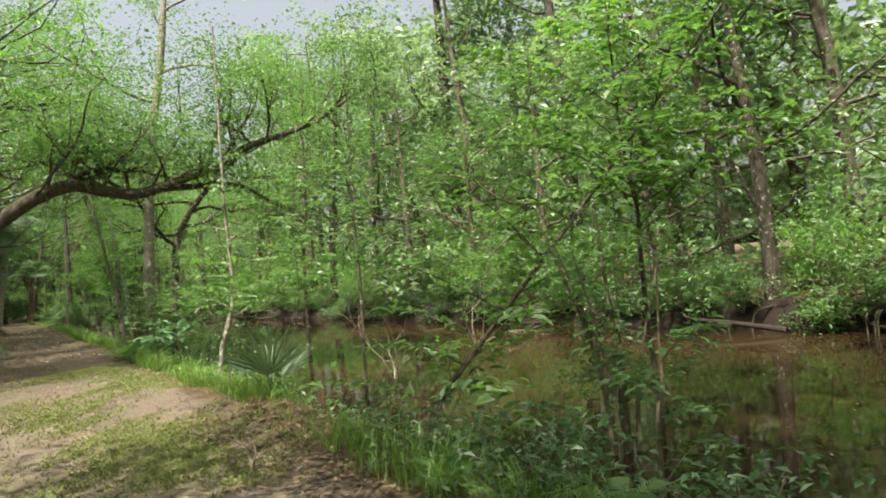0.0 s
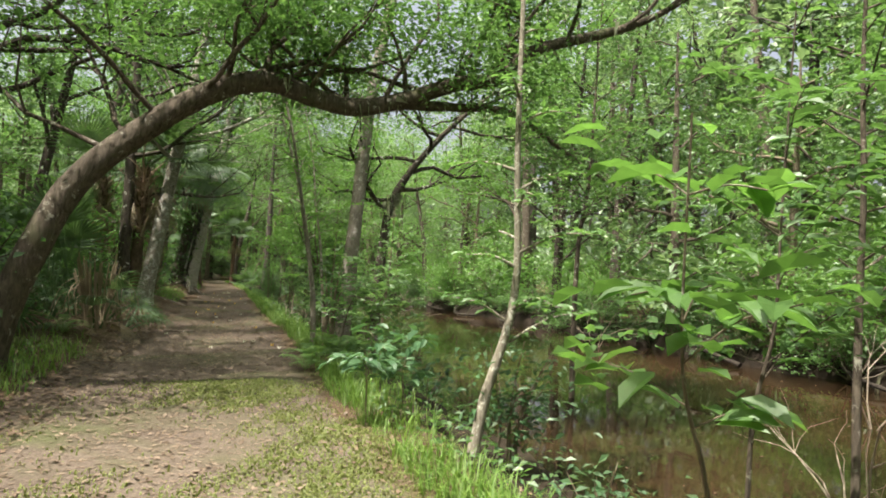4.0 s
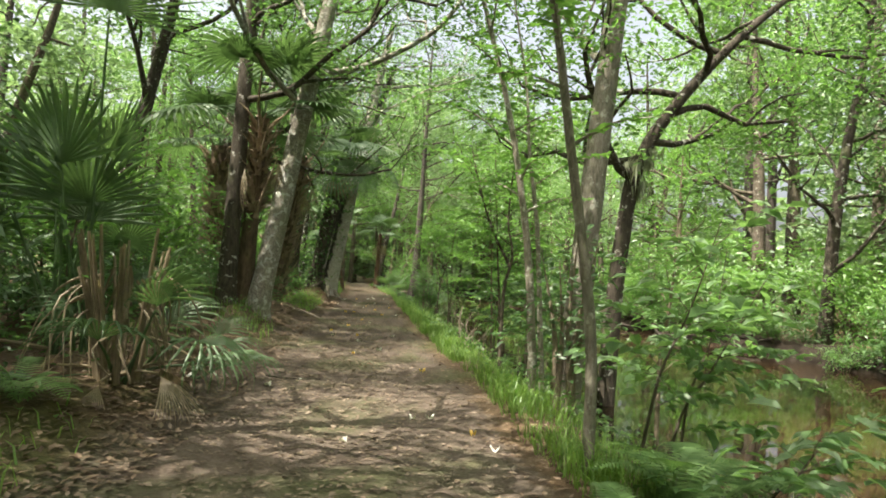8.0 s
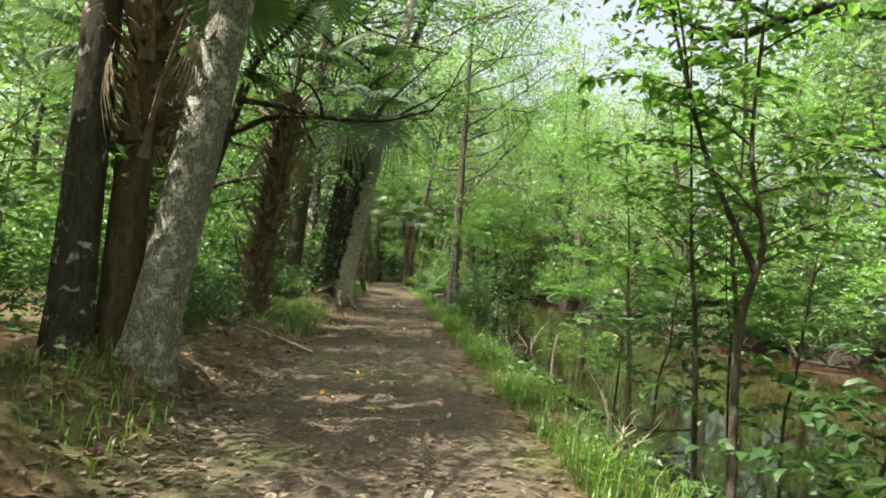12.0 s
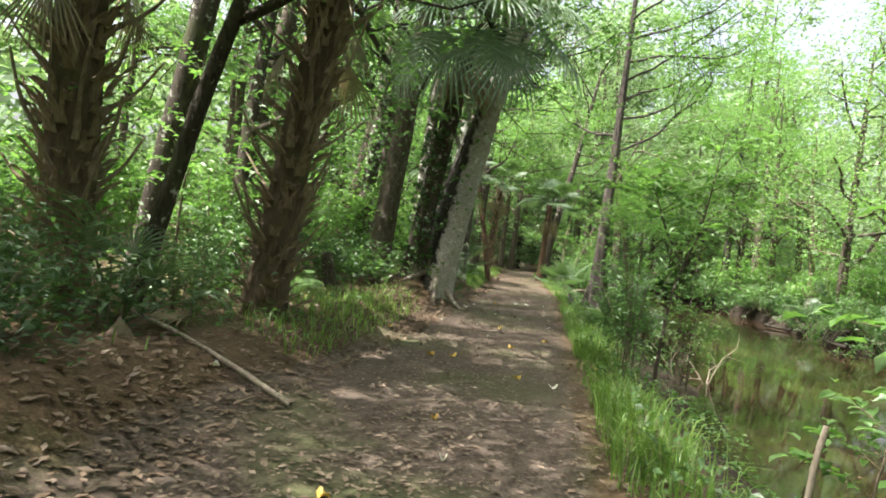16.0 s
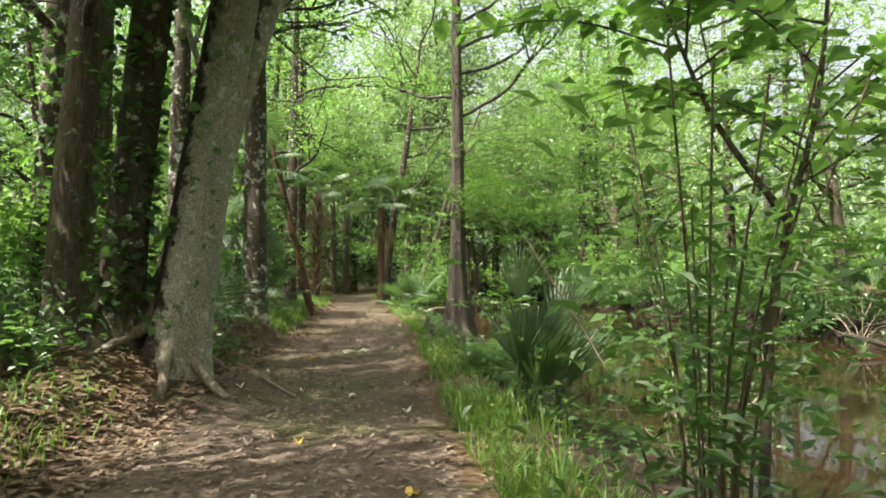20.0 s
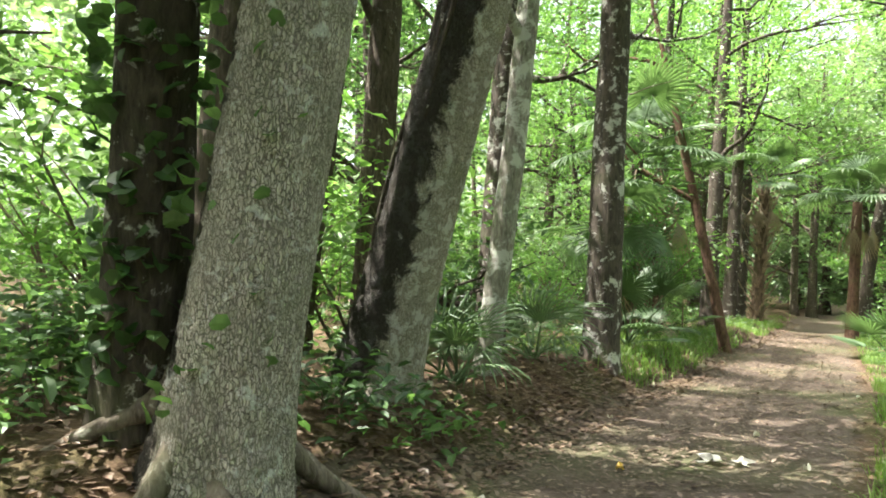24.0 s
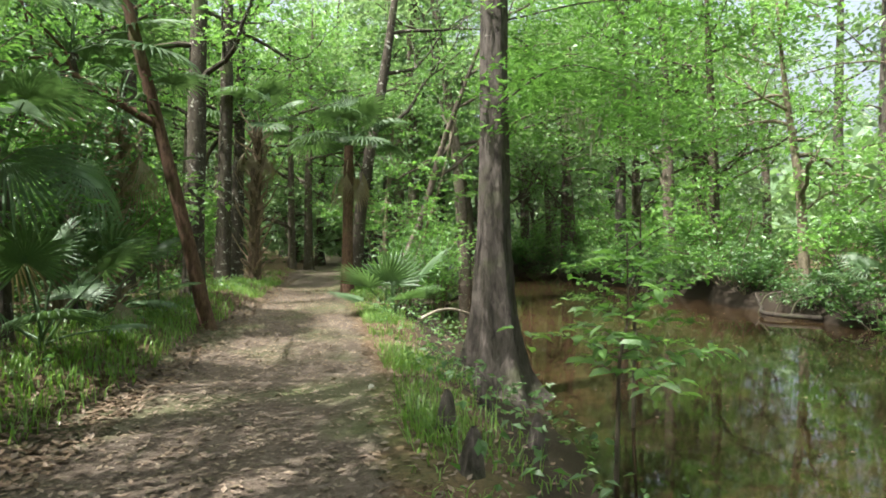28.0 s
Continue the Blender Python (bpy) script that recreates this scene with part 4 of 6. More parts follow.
        cent = sprays(rng, s[3:], 1300, 20, 0.26, 0.07) - np.array([0, 0, 0.12])
        v, f = leaves(rng, cent, 0.10, 0.9, 0.26)
        tagged(part("spray", mesh_from("spray", v, f, LEAF_BRIGHT, False), cy, "feathery flat spray of green needles"), kind="stuff")
    moss_on(cy, rng, [(1.2, 0, 3.1), (0.8, -0.3, 3.3), (1.6, 0.3, 3.6)], 120, 0.5)


build_trail_trees()


# ------------------------------------------------------------------ fan palms
def fan_mesh(name, seed, size, arc=290, segs=30, droop=0.35, mat=None, cup=0.25, narrow=0.30):
    """A palm fan at the origin that reaches out along +y: folded segments round a short rib."""
    rng = np.random.default_rng(seed)
    verts, faces = [np.array([0.0, 0.05 * size, 0.0])], []
    for k in range(segs):
        a = radians(-arc / 2 + arc * (k + 0.5) / segs)
        ln = size * (0.72 + 0.28 * math.cos(a * 0.55)) * rng.uniform(0.93, 1.05)
        d = np.array([math.sin(a), math.cos(a), 0.0])
        s = np.array([math.cos(a), -math.sin(a), 0.0])
        wid = radians(arc) / segs * ln * narrow
        rows = []
        for f, w in ((0.04, 0.15), (0.35, 0.75), (0.62, 0.8), (0.85, 0.40)):
            z = cup * ln * f * (1 - f) - droop * ln * max(0.0, f - 0.35) ** 1.6
            c = d * ln * f + np.array([0, 0.08 * size, z])
            rows.append((c - s * wid * w, c + np.array([0, 0, wid * 0.55 * w]), c + s * wid * w))
        tipz = -droop * ln * 0.65**1.6 * rng.uniform(0.9, 1.4)
        tip = d * ln * (1 - 0.12 * droop) + np.array([0, 0.08 * size, tipz])
        o = len(verts)
        for r in rows:
            verts.extend(r)
        verts.append(tip)
        for i in range(3):
            b = o + 3 * i
            faces += [(b, b + 3, b + 4), (b, b + 4, b + 1), (b + 1, b + 4, b + 5), (b + 1, b + 5, b + 2)]
        b = o + 9
        faces += [(b, b + 3, b + 1), (b + 1, b + 3, b + 2), (0, o, o + 1), (0, o + 1, o + 2)]
    return mesh_from(name, np.array(verts), np.array(faces), mat or FROND, False)


FANS = {
    "stiff": [fan_mesh("frond", 108, 0.66, 165, 17, 0.05, None, 0.10, 0.27), fan_mesh("frond", 109, 0.58, 140, 15, 0.10, None, 0.12, 0.27), fan_mesh("frond", 110, 0.70, 190, 19, 0.12, None, 0.10, 0.26)],
    "green": [fan_mesh("frond", 101, 0.62, 250, 28, 0.30), fan_mesh("frond", 102, 0.70, 280, 32, 0.55), fan_mesh("frond", 103, 0.55, 230, 24, 0.15)],
    "grey": [fan_mesh("frond", 104, 0.62, 210, 18, 0.08, FROND_GREY), fan_mesh("frond", 105, 0.55, 190, 16, 0.12, FROND_GREY)],
    "dry": [fan_mesh("frond", 106, 0.72, 75, 15, 0.25, FROND_DRY, 0.15, 0.20), fan_mesh("frond", 107, 0.62, 55, 12, 0.35, FROND_DRY, 0.2, 0.18)],
    "fallen": [fan_mesh("frond", 121, 0.58, 200, 22, 0.05, FROND_DRY, 0.2, 0.24), fan_mesh("frond", 122, 0.50, 150, 17, 0.1, FROND_DRY, 0.25, 0.22)],
    "strap": [fan_mesh("frond", 114, 0.75, 170, 14, 0.75, None, 0.45, 0.15), fan_mesh("frond", 115, 0.66, 140, 12, 0.95, None, 0.5, 0.16), fan_mesh("frond", 116, 0.80, 190, 15, 0.6, None, 0.4, 0.14)],
    "narrow": [fan_mesh("frond", 123, 0.70, 85, 12, 0.06, None, 0.06, 0.25), fan_mesh("frond", 124, 0.62, 100, 13, 0.12, None, 0.08, 0.24), fan_mesh("frond", 125, 0.74, 70, 10, 0.04, None, 0.05, 0.26)],
    "spiky": [fan_mesh("frond", 117, 0.60, 135, 11, 0.03, FROND_GREY, 0.05, 0.19), fan_mesh("frond", 118, 0.52, 110, 9, 0.08, FROND_GREY, 0.08, 0.19)],
    "pale": [fan_mesh("frond", 126, 0.74, 215, 34, 0.40, FROND_GREY, 0.2, 0.20), fan_mesh("frond", 127, 0.70, 225, 34, 0.5, FROND_GREY, 0.2, 0.19)],
    "hanging": [fan_mesh("frond", 119, 0.74, 215, 34, 0.35, None, 0.2, 0.21), fan_mesh("frond", 120, 0.68, 200, 32, 0.5, None, 0.2, 0.2)],
}


def stalk_mesh(curve, r0, r1, mat):
    v, f = tube(curve, np.linspace(r0, r1, len(curve)), 5)
    return mesh_from("stalk", v, f, mat)


def frond(root, base, azim, elev, length, kind="green", pick=0, arch=0.25, scale=1.0, tilt=None):
    """One leaf: an arching stalk from base, and the fan at its end (a part, the stalk under it)."""
    a, e = radians(azim), radians(elev)
    out = np.array([math.sin(a), math.cos(a), 0.0])
    b = np.asarray(base, float)
    end = b + out * length * math.cos(e) + np.array([0, 0, length * math.sin(e)])
    mid = (b + end) / 2 + np.array([0, 0, arch * length])
    curve = spline([b, mid, end], 10)
    way = curve[-1] - curve[-2]
    pitch = math.degrees(math.atan2(way[2], math.hypot(way[0], way[1]))) if tilt is None else tilt
    ob = new("frond", FANS[kind][pick % len(FANS[kind])])
    ob.parent = root
    m = pose(*end, 0, 0, -azim) @ pose(0, 0, 0, pitch, 0, 0) @ Matrix.Diagonal((scale, scale, scale, 1))
    ob.matrix_basis = m
    st = new("stalk", stalk_mesh([tuple(c) for c in curve], 0.016, 0.009, FROND_DRY if kind == "dry" else FROND))
    st.parent = ob
    st.matrix_basis = m.inverted()
    return ob


def boot_mesh(seed, length, wide):
    """An old leaf base, split in two: both prongs clasp the trunk below and splay up and out along +y."""
    rng = np.random.default_rng(seed)
    pieces = []
    for sgn in (-1, 1):
        verts, faces = [], []
        n, reach = 6, length * rng.uniform(0.8, 1.1)
        for i in range(n):
            f = i / (n - 1)
            w = wide * (0.62 - 0.46 * f)
            th = 0.020 * (1 - 0.5 * f)
            x = sgn * wide * (0.30 + 1.25 * max(0.0, f - 0.25))
            y = 0.015 + reach * 0.46 * f**1.5
            z = reach * f * (1 - 0.12 * f)
            verts += [(x - w, y - th, z), (x + w, y - th, z), (x + w * 0.8, y + th, z + 0.01), (x - w * 0.8, y + th, z + 0.01)]
        for i in range(n - 1):
            for j in range(4):
                k = (j + 1) % 4
                faces.append((i * 4 + j, i * 4 + k, i * 4 + 4 + k, i * 4 + 4 + j))
        o = (n - 1) * 4
        faces += [(3, 2, 1, 0), (o, o + 1, o + 2, o + 3)]
        pieces.append((np.array(verts) + rng.normal(size=(len(verts), 3)) * 0.005, np.array(faces)))
    v, f = join(pieces)
    return mesh_from("leaf_base", v, f, BOOT, False)


BOOTS = [boot_mesh(111, 0.24, 0.050), boot_mesh(112, 0.19, 0.058), boot_mesh(113, 0.30, 0.044)]


def stub_mesh(seed, length):
    """A long broken leaf stalk: broad where it clasps the trunk, thin and curved at its end; it points out along +y."""
    rng = np.random.default_rng(seed)
    q = [(0, -0.05, -0.12), (0, 0.06, 0.05), (rng.normal() * 0.03, length * 0.45, length * 0.38), (rng.normal() * 0.06, length * 0.8, length * rng.uniform(0.65, 0.95))]
    v, f = tube(spline(q, 12), np.interp(np.linspace(0, 1, 12), [0, 0.25, 0.5, 1], [0.055, 0.034, 0.019, 0.010]), 6, rough=0.08, seed=seed)
    return mesh_from("leaf_stub", v, f, BOOT)


STUBS = [stub_mesh(131, 0.45), stub_mesh(132, 0.62), stub_mesh(133, 0.34), stub_mesh(134, 0.80)]


def sabal(label, x, y, tall, radius, lean=(0.0, 0.0), seed=1, boots=True, green=12, dry=6, stalk=1.1, base_z=None, boot_low=0.0, spin=0.0, bark=None, fan=1.0):
    """A cabbage palm: trunk, old leaf bases in spirals, a head of fans and a skirt of dry ones."""
    rng = np.random.default_rng(seed)
    z = ground(x, y) if base_z is None else base_z
    root = thing("palm", label, "palm", "palms along the trail", at=(x, y, z))
    pts = [(0, 0, -0.15), (lean[0] * 0.3, lean[1] * 0.3, tall * 0.35), (lean[0] * 0.65, lean[1] * 0.65, tall * 0.7), (lean[0], lean[1], tall)]
    part("trunk", trunk_mesh("trunk", pts, [radius * 1.0, radius * 0.82, radius * 0.78, radius * 0.7], bark or BARK_PALM, 16, 0.25, seed, n=30), root)
    curve = spline(pts, 60)
    if boots:
        n = int(tall * (44 if y < 45 else 22))
        for k in range(n):
            f = (k + 0.5) / n
            if f * tall < boot_low:
                continue
            if rng.uniform() < 0.15:
                continue
            a = k * 137.5 + rng.uniform(-18, 18)
            c = curve[int(f * 59)]
            q = radians(a)
            ob = new("leaf_base", BOOTS[k % 3])
            ob.parent = root
            r = radius * 0.86
            s = rng.uniform(0.8, 1.35)
            ob.matrix_basis = pose(c[0] + math.sin(q) * r, c[1] + math.cos(q) * r, c[2] - 0.08, rng.uniform(-34, -6), rng.uniform(-16, 16), -a) @ Matrix.Diagonal((s, s, s, 1))
        for k in range(int(tall * 12)):
            f = (k + rng.uniform()) / int(tall * 12)
            if f * tall < max(0.35, boot_low):
                continue
            a = k * 137.5 + 40
            c = curve[int(f * 59)]
            q = radians(a)
            s = rng.uniform(0.75, 1.3)
            ob = new("leaf_stub", STUBS[k % 4 if f > 0.15 else 2])
            ob.parent = root
            ob.matrix_basis = pose(c[0] + math.sin(q) * radius * 0.72, c[1] + math.cos(q) * radius * 0.72, c[2], rng.uniform(-12, 25), 0, -a) @ Matrix.Diagonal((s, s, s, 1))
    top = curve[-1]
    for k in range(green):
        frond(root, top + np.array([0, 0, 0.05 * (k % 3)]), spin + k * 137.5, 62 - 78 * k / green + rng.uniform(-8, 8), stalk * rng.uniform(0.8, 1.15), "green", k, 0.10, fan * rng.uniform(1.2, 1.6))
    for k in range(dry):
        frond(root, top - np.array([0, 0, 0.25]), spin + k * 360 / max(1, dry) + rng.uniform(-20, 20), -40 - rng.uniform(0, 25), stalk * 0.55, "dry", k, 0.12, rng.uniform(0.9, 1.3), tilt=rng.uniform(-88, -66))
    return root


def palmetto(label, x, y, fronds, stalk=0.6, kind="green", seed=1, size=0.8, elev=(25, 85), dry=0, z=None, azims=None):
    rng = np.random.default_rng(seed)
    root = thing("palmetto", label, "palmetto", "palmettos beside the trail", at=(x, y, (ground(x, y) if z is None else z)))
    for k in range(fronds):
        f = k / max(1, fronds - 1)
        frond(root, (rng.normal() * 0.05, rng.normal() * 0.05, 0.0), (k * 137.5 + seed * 40 if azims is None else azims[0] + (azims[1] - azims[0]) * ((k * 0.382) % 1.0)), elev[1] - (elev[1] - elev[0]) * f, stalk * rng.uniform(0.75, 1.2), kind, k, 0.06, size * rng.uniform(0.8, 1.15))
    for k in range(dry):
        frond(root, (0, 0, 0.05), k * 360 / dry + 20, rng.uniform(0, 20), stalk * 0.8, "dry", k, 0.05, size * 0.9, tilt=-40)
    return root


def build_palms():
    rng = np.random.default_rng(45)
    sabal("cabbage palm with a rough trunk of old leaf bases", -2.84, 32.3, 4.0, 0.245, (0.45, 0.1), 121, green=14, dry=3, stalk=1.5)
    sabal("cabbage palm with shaggy dark leaf bases near the trail", -4.05, 30.6, 3.9, 0.28, (-0.1, 0.0), 122, green=13, dry=4, stalk=1.3)
    skirt = sabal("vine-wrapped dark palm hung with drooping fans and dry skirt", -2.45, 38.0, 4.5, 0.22, (0.75, -0.5), 123, boots=False, green=6, dry=12, stalk=0.9, bark=BARK_DARK, fan=1.0)
    for k, (az, el, ln, sc, tl) in enumerate(((185, -12, 1.0, 2.0, -74), (140, -15, 1.1, 1.9, -66), (235, -12, 1.0, 1.9, -72), (100, 0, 1.3, 1.9, -42), (275, -8, 1.0, 1.8, -52), (200, 15, 1.1, 1.8, -30), (155, 20, 1.2, 1.9, -25), (115, 20, 1.3, 1.8, -15))):
        frond(skirt, (0.75, -0.5, 4.5), az, el, ln, "pale", k, 0.15, sc, tilt=tl)
    ivy(skirt, rng, (0.0, 0.0, 0.2), (0.4, -0.3, 3.4), 0.19, 420, 0.10, LEAF_DARK)
    sabal("shaggy dark palm trunk with spiky leaf bases", -2.28, 25.5, 3.3, 0.17, (0.15, 0.0), 124, green=9, dry=3, stalk=1.1, boot_low=1.6)
    sabal("far palm with a reddish trunk and pale dry skirt", -0.62, 55.5, 3.4, 0.15, (0.1, 0), 125, boots=False, green=12, dry=6, stalk=0.8, fan=0.85, bark=BARK_RED)
    sabal("palm with pale hanging fronds beside the far trail", -3.3, 58.5, 4.2, 0.18, (0.2, 0), 126, green=10, dry=8, stalk=1.0, fan=0.8)
    sabal("palm in the shade of the wood's edge", -4.0, 50.6, 3.0, 0.16, (0.2, 0), 127, green=11, dry=6, stalk=0.9, fan=0.8)
    palmetto("young palm with dark upright fans beside the trail", -2.7, 19.7, 8, 1.5, "stiff", 28, 1.15, (62, 88), 2)
    sabal("shaded palm with dark fans among the shrubs", -3.9, 48.9, 3.5, 0.15, (0.15, 0), 129, boots=False, green=8, dry=4, stalk=1.0, fan=0.9, bark=BARK_DARK)
    droop = sabal("small palm with dark drooping fans at the grass's edge", -3.45, 46.6, 1.7, 0.10, (0.05, 0), 130, boots=False, green=3, dry=1, stalk=0.8, fan=0.8, bark=BARK_DARK)
    for k, (az, el, ln, sc, tl) in enumerate(((150, 10, 0.7, 1.2, -62), (205, 0, 0.6, 1.1, -74), (95, 5, 0.7, 1.1, -58))):
        frond(droop, (0.05, 0, 1.7), az, el, ln, "hanging", k, 0.18, sc, tilt=tl)
    # clump of old stalks and fans by the first bend
    root = palmetto("palmetto clump with green fans and upright dead stalks", -1.85, 19.0, 7, 0.6, "strap", 3, 0.7, (5, 65), 7)
    frond(root, (-0.35, 0.1, 0.2), 150, 86, 2.75, "hanging", 1, 0.02, 1.15, tilt=76)
    frond(root, (-0.55, -0.5, 0.0), 215, 28, 0.55, "stiff", 1, 0.10, 1.05, tilt=-28)
    frond(root, (-0.75, -0.2, 0.0), 250, 35, 0.60, "stiff", 2, 0.10, 0.95, tilt=-15)
    frond(root, (0.15, 0.1, 0.1), 110, 30, 0.55, "strap", 2, 0.15, 0.75, tilt=-20)
    frond(root, (-0.45, 0.2, 0.2), 200, 80, 1.5, "stiff", 0, 0.02, 1.0, tilt=80)
    frond(root, (-0.3, 0.1, 0.2), 280, 74, 1.3, "stiff", 2, 0.04, 1.0, tilt=66)
    for k in range(26):
        a = rng.uniform(0, 6.283)
        q = [(0.16 * math.cos(a), 0.2 * math.sin(a), 0), (0.24 * math.cos(a), 0.3 * math.sin(a), 0.5), (0.36 * math.cos(a), 0.42 * math.sin(a), rng.uniform(0.8, 1.25))]
        st = new("dead_stalk", stalk_mesh([tuple(c) for c in spline(q, 8)], 0.022, 0.012, FROND_DRY))
        st.parent = root
        tagged(st, "dry brown leaf stalk")
    for k in range(34):
        a, d = rng.uniform(0, 6.283), rng.uniform(0.3, 0.75)
        h0 = rng.uniform(0.35, 0.95)
        q = [(0.22 * math.cos(a), 0.24 * math.sin(a), h0), (0.6 * d * math.cos(a) + 0.1 * math.cos(a), 0.8 * d * math.sin(a), h0 * 0.75), (d * math.cos(a + 0.3), d * math.sin(a + 0.3), rng.uniform(0.0, 0.15))]
        st = new("dead_leaf", stalk_mesh([tuple(c) for c in spline(q, 8)], 0.013, 0.004, FROND_DRY))
        st.parent = root
        tagged(st, "drooping dry palm leaf shred")
    palmetto("low palmetto with a pale fan lit by the sun", -1.55, 20.1, 4, 0.42, "strap", 4, 0.65, (15, 50), azims=(30, 150))
    spiky = palmetto("blue-grey palmetto fan standing at the water's edge", 2.14, 7.6, 0, 0.30, "grey", 5, 0.95, (45, 90), z=0.10)
    for k, (az, el, ln, sc, tl) in enumerate(((180, 86, 0.22, 1.0, 84), (140, 75, 0.22, 0.9, 64), (225, 75, 0.22, 0.9, 62), (10, 75, 0.2, 0.85, 60), (90, 60, 0.2, 0.8, 45), (270, 60, 0.2, 0.8, 40))):
        frond(spiky, (0, 0, -0.05), az, el, ln, "spiky", k, 0.0, sc, tilt=tl)
    saw = palmetto("dark green palmetto on the creek bank beside the trail", 1.30, 37.3, 11, 0.30, "narrow", 6, 0.95, (62, 89), azims=(0, 180))
    frond(saw, (-0.1, -0.1, 0.0), 60, 86, 0.95, "narrow", 1, 0.02, 0.95, tilt=84)
    frond(saw, (0.1, 0.1, 0.0), 60, 70, 0.7, "narrow", 0, 0.03, 1.0, tilt=65)
    palmetto("dark green palmetto among shrubs on the bank", 1.75, 38.1, 8, 0.4, "narrow", 7, 0.9, (40, 85), azims=(-20, 160))
    palmetto("palmetto with narrow arching fans below the leaning tree", -2.62, 41.0, 11, 0.36, "strap", 8, 0.75, (15, 80))
    palmetto("small palmetto with a folded fan between trunks", -2.78, 42.8, 9, 0.35, "strap", 9, 0.75, (10, 75))
    palmetto("palmetto in the shade of the trail's edge", -3.0, 46.5, 9, 0.8, "green", 10, 0.8, (10, 75))
    palmetto("palmetto in shadow under the trees", -3.6, 49.0, 12, 1.2, "green", 11, 1.0, (0, 80), 3)
    palmetto("palmetto at the far bank of the trail", 0.35, 51.5, 10, 0.6, "stiff", 12, 1.0, (25, 88))
    palmetto("palmetto half hidden in roadside grass", -3.4, 23.0, 9, 0.9, "green", 13, 0.9, (5, 70), 2)
    palmetto("palmetto at the foot of a shaggy palm", -3.1, 30.1, 5, 0.6, "strap", 14, 0.75, (20, 70), 3)
    for k, (x, y) in enumerate(((-4.4, 16.5), (-4.8, 18.5), (-4.2, 14.0), (-5.0, 22.0), (-4.6, 36.0), (-5.2, 44.0), (far_shore(46) + 1.0, 46.0), (far_shore(52) + 1.0, 52.0))):
        palmetto("palmetto fans in the woodland undergrowth", float(x), float(y), 9, 1.0, "green", 15 + k, 0.9, (5, 80), 1)


build_palms()


# ------------------------------------------------------------------ saplings and shrubs on the creek bank
def sapling(label, x, y, tall, lean=(0.0, 0.0), radius=0.03, twigs=14, reach=0.9, leaf=0.10, mat=None, bark=None, seed=1, low=0.35, fork=None, z=None, simple=False, curve_pts=None):
    """A young tree: a thin stem, near-level twigs, and leaves set in two rows along each twig."""
    rng = np.random.default_rng(seed)
    z = ground(x, y) if z is None else z
    root = thing("sapling", label, "sapling", "saplings on the creek bank", at=(x, y, z))
    pts = curve_pts or [(0, 0, -0.12), (lean[0] * 0.2, lean[1] * 0.25, tall * 0.33), (lean[0] * 0.6 + rng.normal() * 0.03, lean[1] * 0.6, tall * 0.66), (lean[0], lean[1], tall)]
    if curve_pts is None:
        crook = 0.007 * tall
        pts = [pts[0]] + [(x + rng.normal() * crook, y + rng.normal() * crook, h) for x, y, h in (pts[1], tuple((np.array(pts[1]) + np.array(pts[2])) / 2), pts[2])] + [pts[3]]
    curve = spline(pts, 40)
    v, f = tube(curve, np.linspace(radius, radius * 0.25, 40), 8, rough=0.05, seed=seed)
    part("stem", mesh_from("stem", v, f, bark or BARK_THIN), root)
    curves = [curve]
    if fork:
        p = curve[int(39 * fork[0])]
        arm = spline([p, p + np.array(fork[1]) * np.array([0.55, 0.55, 0.42]), p + np.array(fork[1])], 40)
        v, f = tube(arm, np.linspace(radius * 0.75, radius * 0.2, 40), 7, rough=0.05, seed=seed + 1)
        part("stem", mesh_from("stem", v, f, bark or BARK_THIN), root)
        curves.append(arm)
    cents, heads = [], []
    for k in range(twigs):
        i = int(39 * (low + (0.98 - low) * (k + rng.uniform()) / twigs))
        p = curves[k % len(curves)][i]
        a = k * 2.4 + rng.uniform(-0.5, 0.5)
        ln = reach * rng.uniform(0.5, 1.1) * (1.1 - 0.5 * i / 39)
        w = np.array([math.cos(a), math.sin(a), rng.uniform(0.15, 0.7)])
        end = p + w * ln + np.array([0, 0, -0.12 * ln])
        tw = spline([p, p + w * ln * 0.5 + np.array([0, 0, 0.04 * ln]), end], 12)
        v, f = tube(tw, np.linspace(radius * 0.3, 0.002, 12), 4)
        part("twig", mesh_from("twig", v, f, bark or BARK_THIN), root)
        n = int(ln / (leaf * 0.33)) + 3
        for j in range(n):
            q = tw[min(11, 2 + int(9.5 * j / n))] + rng.normal(size=3) * 0.01
            d = tw[11] - tw[0]
            side = np.array([-d[1], d[0], 0]) * (1 if j % 2 else -1)
            h = d / np.linalg.norm(d) * 0.6 + side / (np.linalg.norm(side) + 1e-9)
            cents.append(q + h / np.linalg.norm(h) * leaf * 0.5)
            heads.append(h)
            if rng.uniform() < 0.45:
                g = h * rng.uniform(0.6, 1.6) + rng.normal(size=3) * 0.4
                cents.append(q + g / np.linalg.norm(g) * leaf * rng.uniform(0.8, 2.2))
                heads.append(g)
    v, f = leaves(rng, np.array(cents), leaf, 1.4, 0.5, 0.3, simple, np.array(heads))
    part("foliage", mesh_from("foliage", v, f, mat or LEAF_BRIGHT, False), root)
    return root


